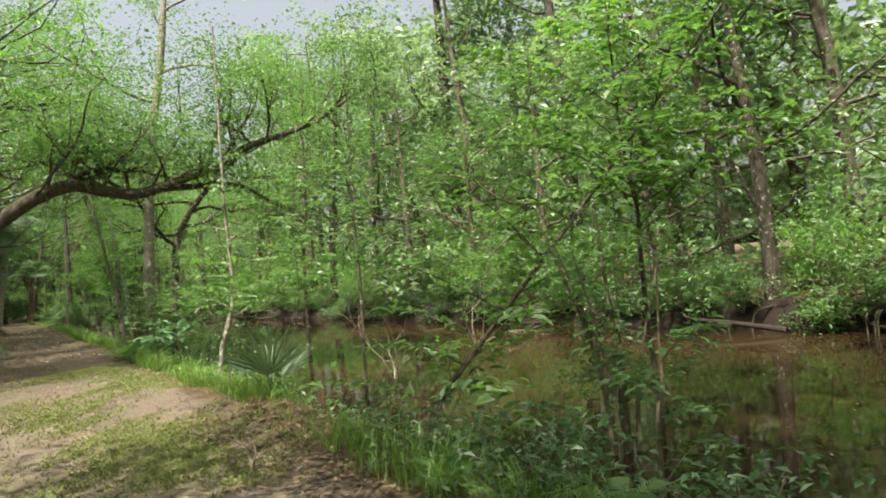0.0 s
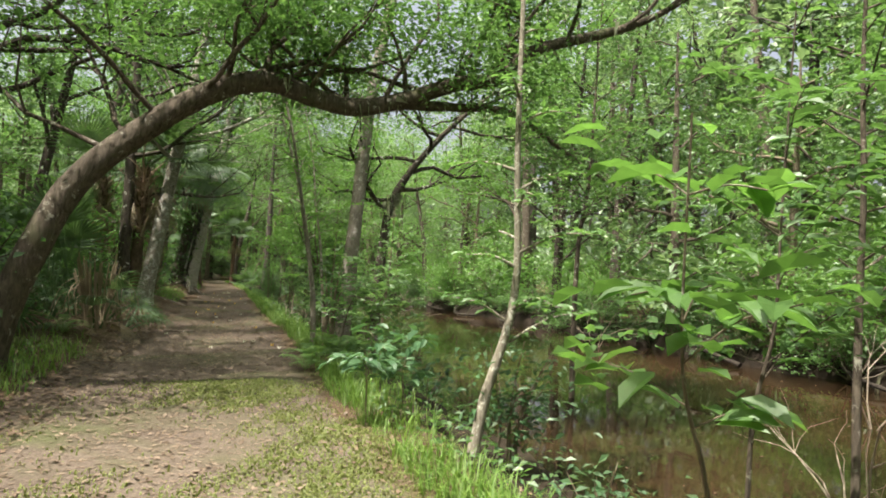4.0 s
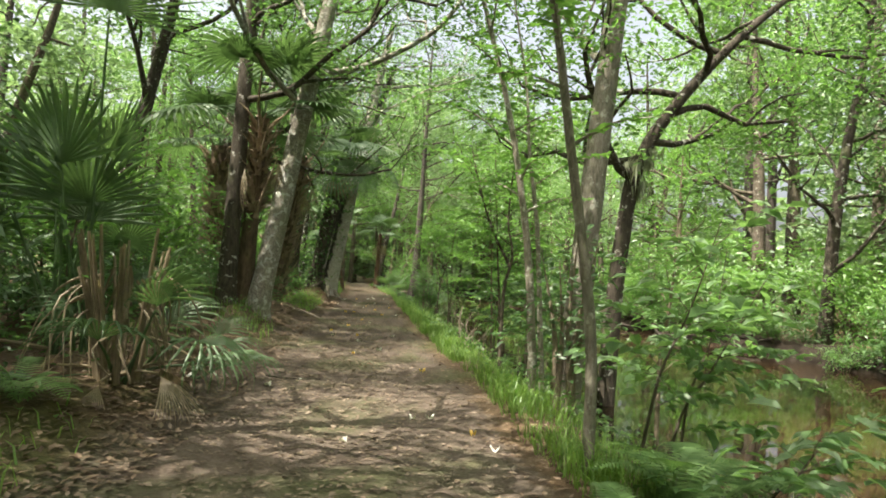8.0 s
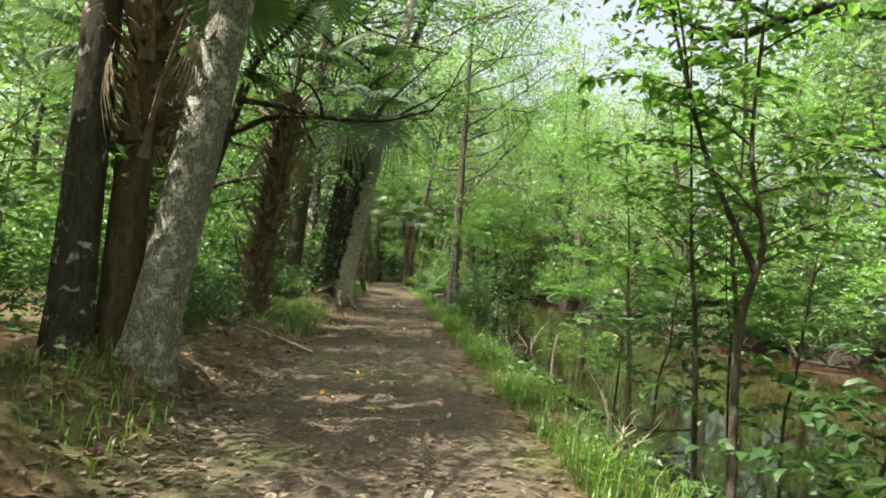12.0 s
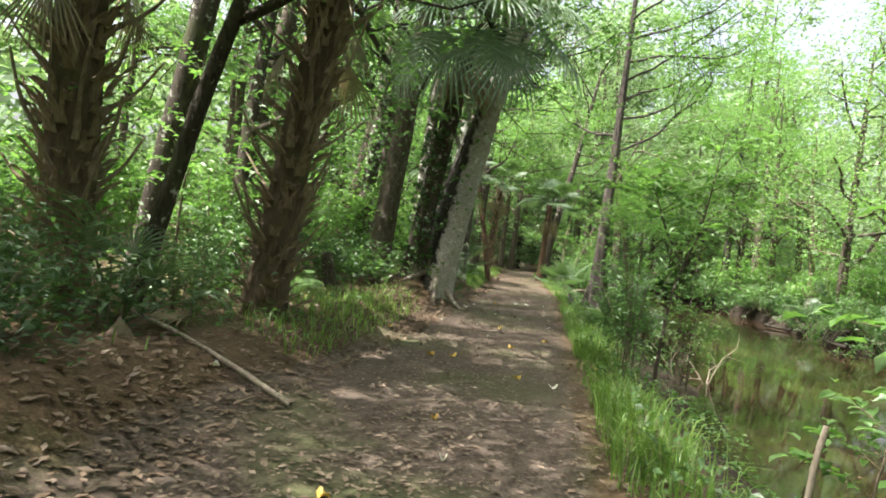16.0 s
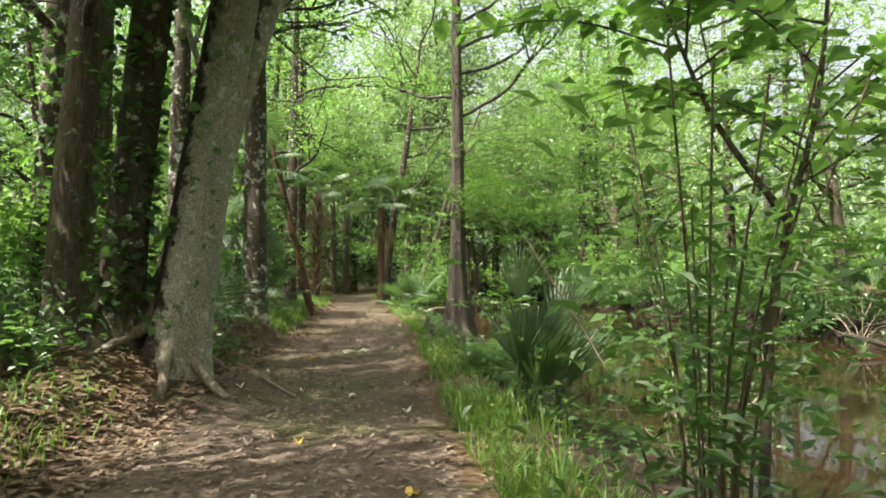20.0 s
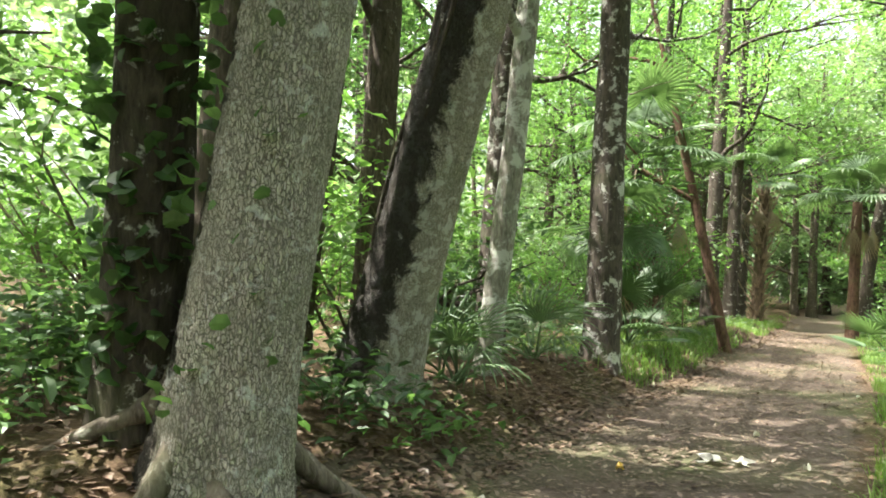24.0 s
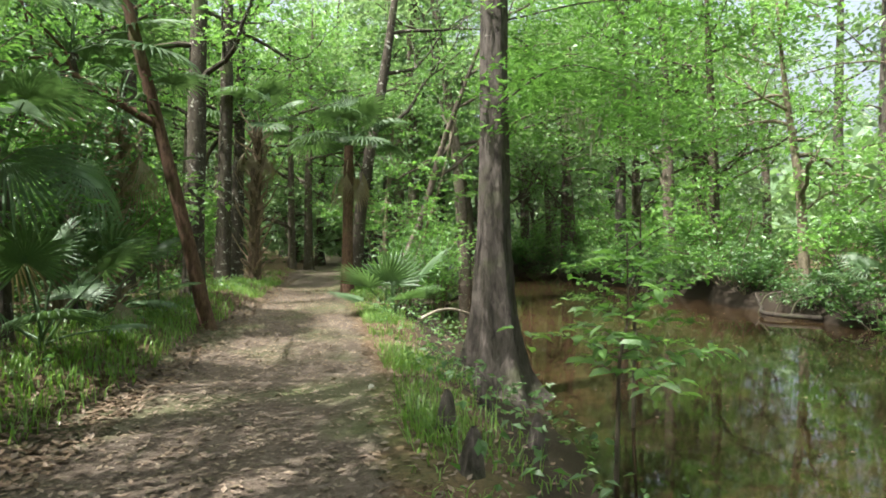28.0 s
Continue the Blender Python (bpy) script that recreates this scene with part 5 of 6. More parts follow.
def stem_cluster(label, x, y, stems, tall, spread, radius=0.014, leaf=0.07, count=1500, mat=None, seed=1, z=None, bark=None):
    """A shrub of many upright stems from one stool, leafy above."""
    rng = np.random.default_rng(seed)
    z = ground(x, y) if z is None else z
    root = thing("shrub", label, "shrub", "shrubs on the creek bank", at=(x, y, z))
    tips = []
    for k in range(stems):
        a = rng.uniform(0, 6.283)
        d = rng.uniform(0.2, 1.0)
        h = tall * rng.uniform(0.6, 1.0)
        top = (spread * d * math.cos(a), spread * d * math.sin(a), h)
        c = spline([(0.12 * math.cos(a), 0.12 * math.sin(a), -0.1), (0.35 * top[0], 0.35 * top[1], h * 0.45), top], 16)
        v, f = tube(c, np.linspace(radius * rng.uniform(0.7, 1.4), 0.004, 16), 5)
        part("stem", mesh_from("stem", v, f, bark or BARK_THIN), root)
        for i in range(6, 16):
            tips.append(c[i])
    cent = np.array(tips)
    pick = cent[rng.integers(0, len(cent), count)] + rng.normal(size=(count, 3)) * [0.22, 0.22, 0.12]
    v, f = leaves(rng, pick, leaf, 0.9, 0.45, simple=leaf < 0.09)
    part("foliage", mesh_from("foliage", v, f, mat or LEAF_MID, False), root)
    return root


def build_bank():
    rng = np.random.default_rng(47)
    # start of the walk
    sapling("young tree leaning far out over the brown water", 3.1, 5.8, 4.2, radius=0.036, twigs=30, reach=2.0, leaf=0.145, seed=201, low=0.22, curve_pts=[(0, 0, -0.3), (0.05, 0.0, 0.45), (0.7, -0.15, 1.2), (1.9, -0.5, 2.5), (3.3, -0.9, 4.1), (4.4, -1.2, 5.4)], bark=BARK_OAK)
    sapling("slender tree spreading flat sprays of bright leaves over the water", 5.6, 5.2, 5.2, (0.3, 0.5), 0.035, 30, 2.3, 0.15, LEAF_BRIGHT, BARK_OAK, 208, 0.38, z=-0.75)
    stem_cluster("dark many-stemmed shrub standing in the creek shallows", 4.6, 4.7, 9, 2.6, 1.2, 0.03, 0.10, 850, LEAF_MID, 202, z=-0.72)
    sapling("shrub with broad green leaves at the water's edge", 3.6, 3.4, 2.0, (0.4, 0.2), 0.024, 12, 0.9, 0.10, LEAF_MID, seed=203, low=0.1)
    # darker leaf materials here carry the shade over the creek's edge
    for k, (x, y, n, h) in enumerate(((2.3, 3.1, 420, 0.6), (2.75, 3.6, 520, 0.75), (3.3, 2.6, 560, 0.8), (2.9, 2.2, 480, 0.7), (2.2, 4.2, 300, 0.45), (3.6, 4.4, 380, 0.9), (2.7, 6.4, 260, 0.6), (2.9, 10.6, 300, 0.8))):
        stem_cluster("low green bush crowding the creek's edge", x, y, 6, h * 0.85, 0.5, 0.008, 0.085, int(n * 0.55), LEAF_BLUE if k % 2 else LEAF_DARK, 281 + k)
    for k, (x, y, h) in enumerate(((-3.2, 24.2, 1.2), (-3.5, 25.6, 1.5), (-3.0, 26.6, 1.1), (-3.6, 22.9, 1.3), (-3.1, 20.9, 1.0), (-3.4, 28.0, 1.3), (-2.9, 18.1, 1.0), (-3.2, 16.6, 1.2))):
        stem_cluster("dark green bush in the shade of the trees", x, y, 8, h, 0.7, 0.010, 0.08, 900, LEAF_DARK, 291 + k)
    sapling("slim young tree with drooping bright leaves", 3.0, 9.3, 3.4, (0.15, -0.1), 0.015, 16, 1.0, 0.11, LEAF_MID, BARK_OAK, seed=204)
    sapling("twiggy sapling rooted in the creek shallows", 4.2, 9.8, 5.5, (0.2, 0.1), 0.03, 22, 1.5, 0.10, LEAF_MID, BARK_OAK, 205, z=-0.75, low=0.3)
    sapling("twiggy sapling rooted in the creek shallows", 5.7, 16.6, 7.5, (0.5, 0.2), 0.05, 26, 1.9, 0.11, LEAF_MID, BARK_OAK, 206, z=-0.8, low=0.28)
    sapling("bent sapling with a crooked stem at the water's edge", 2.5, 12.2, 6.0, (0.1, 0.0), 0.062, 18, 1.0, 0.10, LEAF_MID, seed=207, bark=BARK_SLIM, low=0.4, curve_pts=[(0, 0, -0.3), (0.14, 0, 0.45), (0.40, 0, 1.45), (0.38, 0, 3.0), (0.46, 0.1, 6.2)])
    stem_cluster("bush with glossy green leaves on the bank", 2.95, 12.5, 8, 1.2, 0.55, 0.012, 0.09, 520, LEAF_BLUE, 208)
    stem_cluster("low bush with broad leaves by the water", 3.0, 15.6, 4, 0.7, 0.6, 0.010, 0.13, 90, LEAF_BLUE, 210)
    sapling("young plant with large bright leaves beside the trail", 1.78, 7.95, 1.7, (-0.22, -0.15), 0.010, 7, 0.42, 0.13, LEAF_BRIGHT, seed=241, low=0.6)
    sapling("low plant with large pale green leaves by the water", 1.62, 12.4, 0.85, (0.05, 0.0), 0.008, 7, 0.35, 0.15, LEAF_BLUE, seed=242, low=0.4)
    sapling("low plant with large pale green leaves by the water", 2.05, 12.9, 0.8, (0.05, 0.0), 0.008, 7, 0.35, 0.15, LEAF_BLUE, seed=243, low=0.4)
    for k, (x, y, h) in enumerate(((-3.6, 23.8, 3.0), (-3.2, 27.4, 2.4), (-4.8, 33.6, 3.2), (-3.8, 35.2, 2.6), (-3.4, 21.4, 2.6), (-5.1, 28.6, 3.4), (-3.3, 45.9, 3.2), (-3.7, 52.0, 3.0), (-5.2, 37.2, 3.2), (-4.6, 43.0, 3.0), (-3.2, 11.0, 2.4), (-3.4, 7.0, 2.8))):
        sapling("sunlit sapling with light green leaves among the trees", x, y, h, (0.2, -0.1), 0.022, 16, 1.0, 0.11, LEAF_BRIGHT, seed=250 + k, low=0.2, simple=True)
    stem_cluster("dark leafy bush of many stems beside the grass", -3.5, 47.8, 16, 3.4, 1.3, 0.02, 0.10, 2600, LEAF_DARK, 270)
    stem_cluster("dark leafy bush of many stems under the trees", -4.3, 51.2, 14, 3.2, 1.2, 0.02, 0.11, 2200, LEAF_MID, 271)
    for k, (x, y, h, n) in enumerate(((-3.0, 37.2, 0.7, 420), (-3.5, 38.0, 0.9, 520), (-4.2, 38.6, 0.9, 520), (-2.3, 39.2, 0.3, 220), (-2.1, 39.9, 0.25, 200), (-3.6, 36.4, 0.7, 360), (-4.6, 39.8, 1.0, 520))):
        stem_cluster("low plants with broad dark green leaves under the big trunks", x, y, 7, h, 0.45, 0.007, 0.11, n, LEAF_DARK if k % 2 else LEAF_MID, 341 + k)
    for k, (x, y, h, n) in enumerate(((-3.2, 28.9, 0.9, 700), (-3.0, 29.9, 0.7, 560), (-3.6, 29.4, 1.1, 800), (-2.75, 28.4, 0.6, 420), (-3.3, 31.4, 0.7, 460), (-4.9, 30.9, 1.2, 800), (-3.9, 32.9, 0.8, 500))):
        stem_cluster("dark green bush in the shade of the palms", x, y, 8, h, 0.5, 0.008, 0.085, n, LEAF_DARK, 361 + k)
    # second stretch
    sapling("thin pale sapling standing over the ferns", 1.60, 17.5, 6.3, (-0.35, 0.1), 0.044, 18, 1.0, 0.10, LEAF_BRIGHT, BARK_MOTTLED, 211, 0.42, curve_pts=[(0, 0, -0.15), (-0.02, 0, 0.85), (-0.20, 0.0, 2.0), (-0.46, 0.05, 3.5), (-0.85, 0.1, 5.0), (-1.1, 0.1, 6.4)])
    sapling("leaning sapling with smooth grey bark", 1.88, 20.5, 7.0, (-0.75, 0.2), 0.056, 20, 1.2, 0.10, LEAF_BRIGHT, BARK_SLIM, 213, 0.42, curve_pts=[(0, 0, -0.15), (-0.04, 0, 0.6), (-0.16, 0.0, 1.75), (-0.42, 0.05, 3.1), (-0.85, 0.1, 4.6), (-1.5, 0.2, 6.6)])
    sapling("slim sapling beside the leaning one", 2.2, 21.4, 6.0, (-0.8, 0.2), 0.036, 16, 1.2, 0.10, LEAF_BRIGHT, BARK_SLIM, 214, 0.4)
    for k, (x, y, h, lx, lm) in enumerate(((2.05, 17.9, 1.75, 0.5, LEAF_PALE), (2.35, 18.2, 1.5, 0.7, LEAF_PALE), (2.75, 18.8, 2.0, 0.3, LEAF_PALE), (2.60, 17.3, 0.7, 0.4, LEAF_PALE))):
        sapling("airy bush with large pale green leaves over the fern bank", x, y, h, (lx, -0.1), 0.014, 9, 0.85, 0.15, lm, BARK_OAK, 280 + k, 0.18)
    stem_cluster("dark stool of old stems at the bank's edge", 2.15, 20.3, 6, 2.0, 0.45, 0.045, 0.10, 420, LEAF_DARK, 217)
    sapling("leafy sapling over the dark water", 3.3, 20.6, 3.4, (0.2, 0.1), 0.03, 18, 1.2, 0.12, LEAF_MID, seed=218, low=0.2)
    # third stretch
    sapling("forked dark sapling on the wet bank", 2.16, 24.4, 3.9, (0.1, 0.0), 0.035, 22, 1.2, 0.12, LEAF_BRIGHT, BARK_OAK, 219, 0.45, fork=(0.42, (-0.75, -0.1, 1.9)))
    sapling("slender sapling with airy leaves", 2.3, 25.3, 3.8, (-0.3, -0.2), 0.025, 16, 1.1, 0.12, LEAF_BRIGHT, BARK_OAK, 220, 0.4)
    for k, (x, y, h, lx) in enumerate(((2.45, 23.6, 1.9, 0.3), (2.75, 24.9, 2.6, 0.2), (3.0, 26.2, 2.9, -0.2), (2.35, 26.5, 2.3, 0.3), (2.7, 23.2, 1.3, 0.3), (2.6, 28.6, 2.4, 0.2))):
        sapling("slim dark sapling screening the creek with airy leaves", x, y, h, (lx, -0.1), 0.015, 12, 0.8, 0.13, LEAF_DARK if k % 3 == 0 else LEAF_MID, BARK_DARK, 290 + k, 0.15)
    sapling("sapling with broad light green leaves by the creek", 2.5, 27.6, 3.4, (-0.2, 0.0), 0.028, 18, 1.1, 0.13, LEAF_BRIGHT, seed=221, low=0.3)
    sapling("sapling with broad light green leaves by the creek", 2.9, 26.0, 4.6, (0.1, 0.3), 0.03, 20, 1.3, 0.13, LEAF_BRIGHT, seed=222, low=0.3)
    sapling("small sapling with bright new leaves", 2.3, 29.4, 1.5, (0.2, 0.1), 0.015, 9, 0.7, 0.12, LEAF_BRIGHT, seed=223, low=0.3)
    stem_cluster("thicket of upright twiggy stems on the creek bank", 1.36, 33.85, 11, 2.3, 0.75, 0.008, 0.085, 1000, LEAF_MID, 224, bark=BARK_THIN)
    sapling("forked sapling with big bright leaves", 1.72, 34.2, 3.4, (0.55, 0.1), 0.026, 22, 1.4, 0.135, LEAF_BRIGHT, BARK_OAK, 225, 0.55, fork=(0.5, (-0.5, 0.2, 1.2)))
    stem_cluster("thicket of thin stems leaning over the creek", 2.3, 35.8, 10, 2.2, 0.8, 0.010, 0.085, 600, LEAF_MID, 226, bark=BARK_OAK)
    # last stretch
    sapling("small sapling with drooping compound leaves in the shallows", 1.95, 44.6, 1.9, (0.15, 0.1), 0.022, 14, 0.8, 0.13, LEAF_BRIGHT, BARK_OAK, 228, 0.3, z=-0.62)
    sapling("young cypress twig standing in the water", 2.6, 46.0, 2.6, (0.1, 0.0), 0.02, 16, 1.0, 0.09, LEAF_BRIGHT, BARK_OAK, 229, 0.3, z=-0.65)
    stem_cluster("leafy shrub at the trail's far grassy edge", 0.6, 52.8, 9, 1.6, 0.7, 0.014, 0.10, 900, LEAF_MID, 230)
    stem_cluster("leafy shrub overhanging the far water", 1.4, 55.0, 10, 2.4, 1.0, 0.016, 0.12, 1200, LEAF_BRIGHT, 231)
    sapling("bowed sapling over the far bend of the creek", 1.0, 57.5, 5.0, (1.2, 0.0), 0.04, 20, 1.6, 0.14, LEAF_BRIGHT, seed=232, low=0.3)
    for k, y in enumerate((60, 63, 66.5, 70, 74)):
        stem_cluster("leafy shrub beyond the bend of the creek", float(near_shore(y) + 0.3 * (k % 2)), y, 10, 2.8, 1.2, 0.018, 0.16, 1100, LEAF_BRIGHT if k % 2 else LEAF_MID, 233 + k)


build_bank()


# ------------------------------------------------------------------ ferns, grass and fallen leaves
def fern_mesh(seed, length=0.75):
    """One fern frond along +y: an arching rib with paired, tapering leaflets."""
    rng = np.random.default_rng(seed)
    n = 24
    rib = spline([(0, 0, 0), (0, length * 0.4, length * 0.34), (0, length * 0.8, length * 0.36), (0, length * 1.05, length * 0.22)], n)
    pieces = [tube(rib, np.linspace(0.005, 0.001, n), 3)]
    verts, faces = [], []
    for i in range(2, n):
        f = i / n
        w = length * 0.30 * math.sin(math.pi * min(1.0, 0.18 + 0.85 * f)) + 0.015
        for sgn in (-1, 1):
            p = rib[i]
            d = np.array([sgn * 0.93, 0.36, -0.12])
            tip = p + d * w
            o = len(verts)
            b = np.array([0, 0.0105 + 0.004 * length, 0.0])
            verts += [p - b, p + d * w * 0.5 - b * 0.9 + [0, 0, 0.008], tip, p + d * w * 0.5 + b * 0.9 + [0, 0, 0.008], p + b]
            faces += [(o, o + 1, o + 4), (o + 1, o + 3, o + 4), (o + 1, o + 2, o + 3)]
    v, q = pieces[0]
    tri = np.concatenate([q[:, [0, 1, 2]], q[:, [0, 2, 3]]])
    vv = np.concatenate([v, np.array(verts)])
    return mesh_from("fern_frond", vv, np.concatenate([tri, np.array(faces) + len(v)]), FERN, False)


FERNS = [fern_mesh(301, 0.62), fern_mesh(302, 0.75), fern_mesh(303, 0.50)]


def fern(x, y, fronds, seed, scale=1.0):
    rng = np.random.default_rng(seed)
    root = thing("fern", "clump of bright green arching fern fronds", "fern", "ferns on the creek bank", at=(x, y, ground(x, y)))
    for k in range(fronds):
        ob = new("fern_frond", FERNS[k % 3])
        ob.parent = root
        s = scale * rng.uniform(0.75, 1.15)
        ob.matrix_basis = pose(0, 0, 0.0, 0, 0, k * 137.5 + rng.uniform(-15, 15)) @ pose(0, 0, 0, rng.uniform(-5, 28), 0, 0) @ Matrix.Diagonal((s, s, s, 1))


for k, (x, y, n, sc) in enumerate(((1.5, 16.3, 10, 0.72), (1.9, 16.9, 10, 0.8), (1.35, 15.7, 8, 0.55), (1.75, 15.5, 8, 0.6), (2.2, 17.0, 9, 0.8), (1.35, 39.9, 12, 0.75), (1.5, 40.6, 12, 0.8), (1.65, 40.0, 11, 0.8), (1.1, 39.5, 9, 0.6), (1.4, 39.2, 10, 0.7),
                                   (1.95, 2.9, 7, 0.4), (2.45, 2.6, 8, 0.5), (2.0, 3.6, 7, 0.4), (-2.1, 18.0, 8, 0.7), (-3.0, 33.6, 8, 0.8), (-3.4, 34.6, 9, 0.9))):
    fern(x, y, n, 310 + k, sc)


def blades(rng, x, y, tall, width=0.006):
    """Curved grass blades rooted at x, y."""
    n = len(x)
    z = height(x, y) - 0.01
    b = np.stack([x, y, z], 1)
    a = rng.uniform(0, 6.283, n)
    out = np.stack([np.cos(a), np.sin(a), 0 * a], 1)
    side = np.stack([-np.sin(a), np.cos(a), 0 * a], 1) * (width * rng.uniform(0.7, 1.5, n))[:, None]
    h = tall * rng.uniform(0.5, 1.3, n)
    lean = rng.uniform(0.3, 1.5, n)
    up = np.stack([0 * h, 0 * h, h], 1)
    mid = b + up * 0.6 + out * (h * lean * 0.25)[:, None]
    tip = b + up * (1.0 - 0.25 * lean)[:, None] + out * (h * lean * 0.8)[:, None]
    v = np.stack([b - side, b + side, mid + side * 0.8, mid - side * 0.8, tip], 1).reshape(-1, 3)
    k = np.arange(n)[:, None] * 5
    return v, np.concatenate([k + [0, 1, 2], k + [0, 2, 3], k + [3, 2, 4]])


def build_grass():
    rng = np.random.default_rng(49)
    n = 27000
    y = rng.uniform(-4, 66, n)
    off = 0.18 + rng.gamma(2.0, 0.17, n)
    x = trail_middle(y) + trail_half(y) - 0.12 + off
    tuft = np.sin(y * 1.9 + 1.3 * np.sin(y * 0.7)) + 0.7 * np.sin(y * 5.3 + x * 3.1) + 0.4 * np.sin(y * 11.0 - x * 6.0)
    keep = (x < near_shore(y) - 0.15) & (tuft + rng.normal(size=n) * 0.45 > np.where(y < 8, 0.3, -0.6))
    v, f = blades(rng, x[keep], y[keep], (0.22 + 0.09 * np.clip(tuft[keep], -1, 2)) * np.where(y[keep] > 38.5, 0.6, 1.0), 0.0045)
    tagged(new("bank_grass", mesh_from("bank_grass", v, f, GRASS, False)), "strip of long green grass along the trail's creek side", "grass", kind="stuff")
    n = 42000
    y = rng.uniform(-4, 66, n)
    x = trail_middle(y) - trail_half(y) + 0.1 - rng.gamma(1.6, 0.55, n)
    patch = np.sin(y * 0.55 + 0.9) + 0.6 * np.sin(y * 1.7 + x * 1.4) + rng.normal(size=n) * 0.5
    lush = ((y > 43.9) & (y < 56)) | ((y > 30.5) & (y < 36)) | (y < 17)
    bare = ((y > 35.8) & (y < 43.9)) | ((y > 18.5) & (y < 29.0))
    keep = ((patch > 0.25) & ~bare) | (lush & (patch > -0.6)) | (bare & (patch > 1.6))
    keep = keep & ~((y > 29) & (y < 36.5) & (rng.uniform(size=n) < 0.45))
    v, f = blades(rng, x[keep], y[keep], 0.17)
    tagged(new("verge_grass", mesh_from("verge_grass", v, f, GRASS, False)), "patchy green grass on the wooded side of the trail", "grass", kind="stuff")
    # short turf in the sunny start of the trail
    n = 80000
    y = rng.uniform(4.5, 15, n)
    x = trail_middle(y) + rng.normal(0.7, 0.75, n)
    keep = np.sin(x * 2.3 + y * 0.9) + np.sin(y * 1.4 - x) + 0.6 * np.sin(x * 7.1 - y * 5.3) + rng.normal(size=n) * 0.7 > 0.25
    v, f = blades(rng, x[keep], y[keep], 0.042, 0.0065)
    tagged(new("turf", mesh_from("turf", v, f, TURF, False)), "thin short turf on the open part of the trail", "grass", kind="stuff")


build_grass()


def build_litter():
    rng = np.random.default_rng(51)

    def sheet(name, label, x, y, size, mat, lift=0.012, flat=2.2):
        c = np.stack([x, y, height(x, y) + lift * rng.uniform(0.3, 2.0, len(x))], 1)
        v, f = leaves(rng, c, size, flat, 0.55, -0.25)
        tagged(new(name, mesh_from(name, v, f, mat, False)), label, "leaves", kind="stuff")

    n = 22000
    y = rng.uniform(-3, 62, n)
    x = trail_middle(y) - trail_half(y) * 0.75 - rng.gamma(1.5, 0.6, n) + 0.2
    y2 = rng.uniform(34, 47, 7000)
    x, y = np.r_[x, trail_middle(y2) - trail_half(y2) * 0.55 - rng.gamma(1.6, 0.55, 7000)], np.r_[y, y2]
    sheet("verge_litter", "brown fallen leaves banked along the trail's edge", x, y, 0.068, LITTER)
    n = 36000
    y = rng.uniform(-2, 58, n)
    x = trail_middle(y) + rng.normal(0, 0.62, n) * trail_half(y)
    sheet("trail_litter", "scattered dry leaves on the trodden trail", x, y, 0.050, LITTER_PALE, 0.006, 3.0)
    n = 6000
    y = rng.uniform(-2, 56, n)
    x = trail_middle(y) + trail_half(y) * 0.8 + rng.gamma(1.8, 0.4, n)
    y3 = rng.uniform(1.5, 7.5, 2600)
    x, y = np.r_[x, trail_middle(y3) + 1.0 + rng.gamma(2.0, 0.28, 2600)], np.r_[y, y3]
    keep = x < near_shore(y) + 0.1
    sheet("bank_litter", "brown fallen leaves down the creek bank", x[keep], y[keep], 0.055, LITTER)
    # green sprouts low on the verge
    n = 5200
    y = rng.uniform(-2, 60, n)
    x = trail_middle(y) - trail_half(y) - 0.15 - rng.gamma(1.6, 0.7, n)
    keep = np.sin(y * 1.1 + x) + rng.normal(size=n) * 0.7 > 0.0
    c = np.stack([x, y, height(x, y) + rng.uniform(0.02, 0.22, n)], 1)[keep]
    v, f = leaves(rng, c, 0.075, 1.0, 0.7, simple=True)
    tagged(new("ground_cover", mesh_from("ground_cover", v, f, LEAF_MID, False)), "low green seedlings and creeping plants on the verge", "plants", kind="stuff")
    n = 15000
    y = rng.uniform(-4, 64, n)
    x = trail_middle(y) - 2.6 - rng.uniform(0, 1, n) ** 1.2 * 8.0
    keep = np.sin(y * 0.8 + x * 1.3) + 0.7 * np.sin(x * 2.1 - y * 0.5) + rng.normal(size=n) * 0.6 > -0.5
    c = np.stack([x, y, height(x, y) + rng.uniform(0.03, 0.38, n)], 1)[keep]
    v, f = leaves(rng, c, 0.13, 1.0, 0.6, simple=True)
    tagged(new("undergrowth", mesh_from("undergrowth", v, f, LEAF_MID, False)), "low green undergrowth covering the woodland floor", "plants", kind="stuff")
    n = 9000
    y = rng.uniform(-2, 58, n)
    x = trail_middle(y) + trail_half(y) + 0.25 + rng.uniform(0, 1, n) * (near_shore(y) + 0.15 - trail_middle(y) - trail_half(y) - 0.25)
    keep = np.sin(y * 1.5 + 2.0) + 0.6 * np.sin(y * 3.7 + x * 2) + rng.normal(size=n) * 0.7 > 0.0
    c = np.stack([x, y, height(x, y) + rng.uniform(0.02, 0.30, n)], 1)[keep]
    v, f = leaves(rng, c, 0.08, 1.0, 0.6, simple=True)
    tagged(new("bank_plants", mesh_from("bank_plants", v, f, LEAF_MID, False)), "low leafy plants growing down the creek bank", "plants", kind="stuff")
    # specks afloat
    n = 900
    y = rng.uniform(0, 60, n)
    x = near_shore(y) + 0.3 + rng.uniform(0, 1, n) ** 0.8 * (far_shore(y) - near_shore(y) - 1)
    c = np.stack([x, y, np.full(n, WATER_Z + 0.006)], 1)
    v, f = leaves(rng, c, 0.05, 12.0, 0.6, 0.0)
    tagged(new("floating_leaves", mesh_from("floating_leaves", v, f, LITTER, False)), "small leaves afloat on the still water", "leaves", kind="stuff")


build_litter()


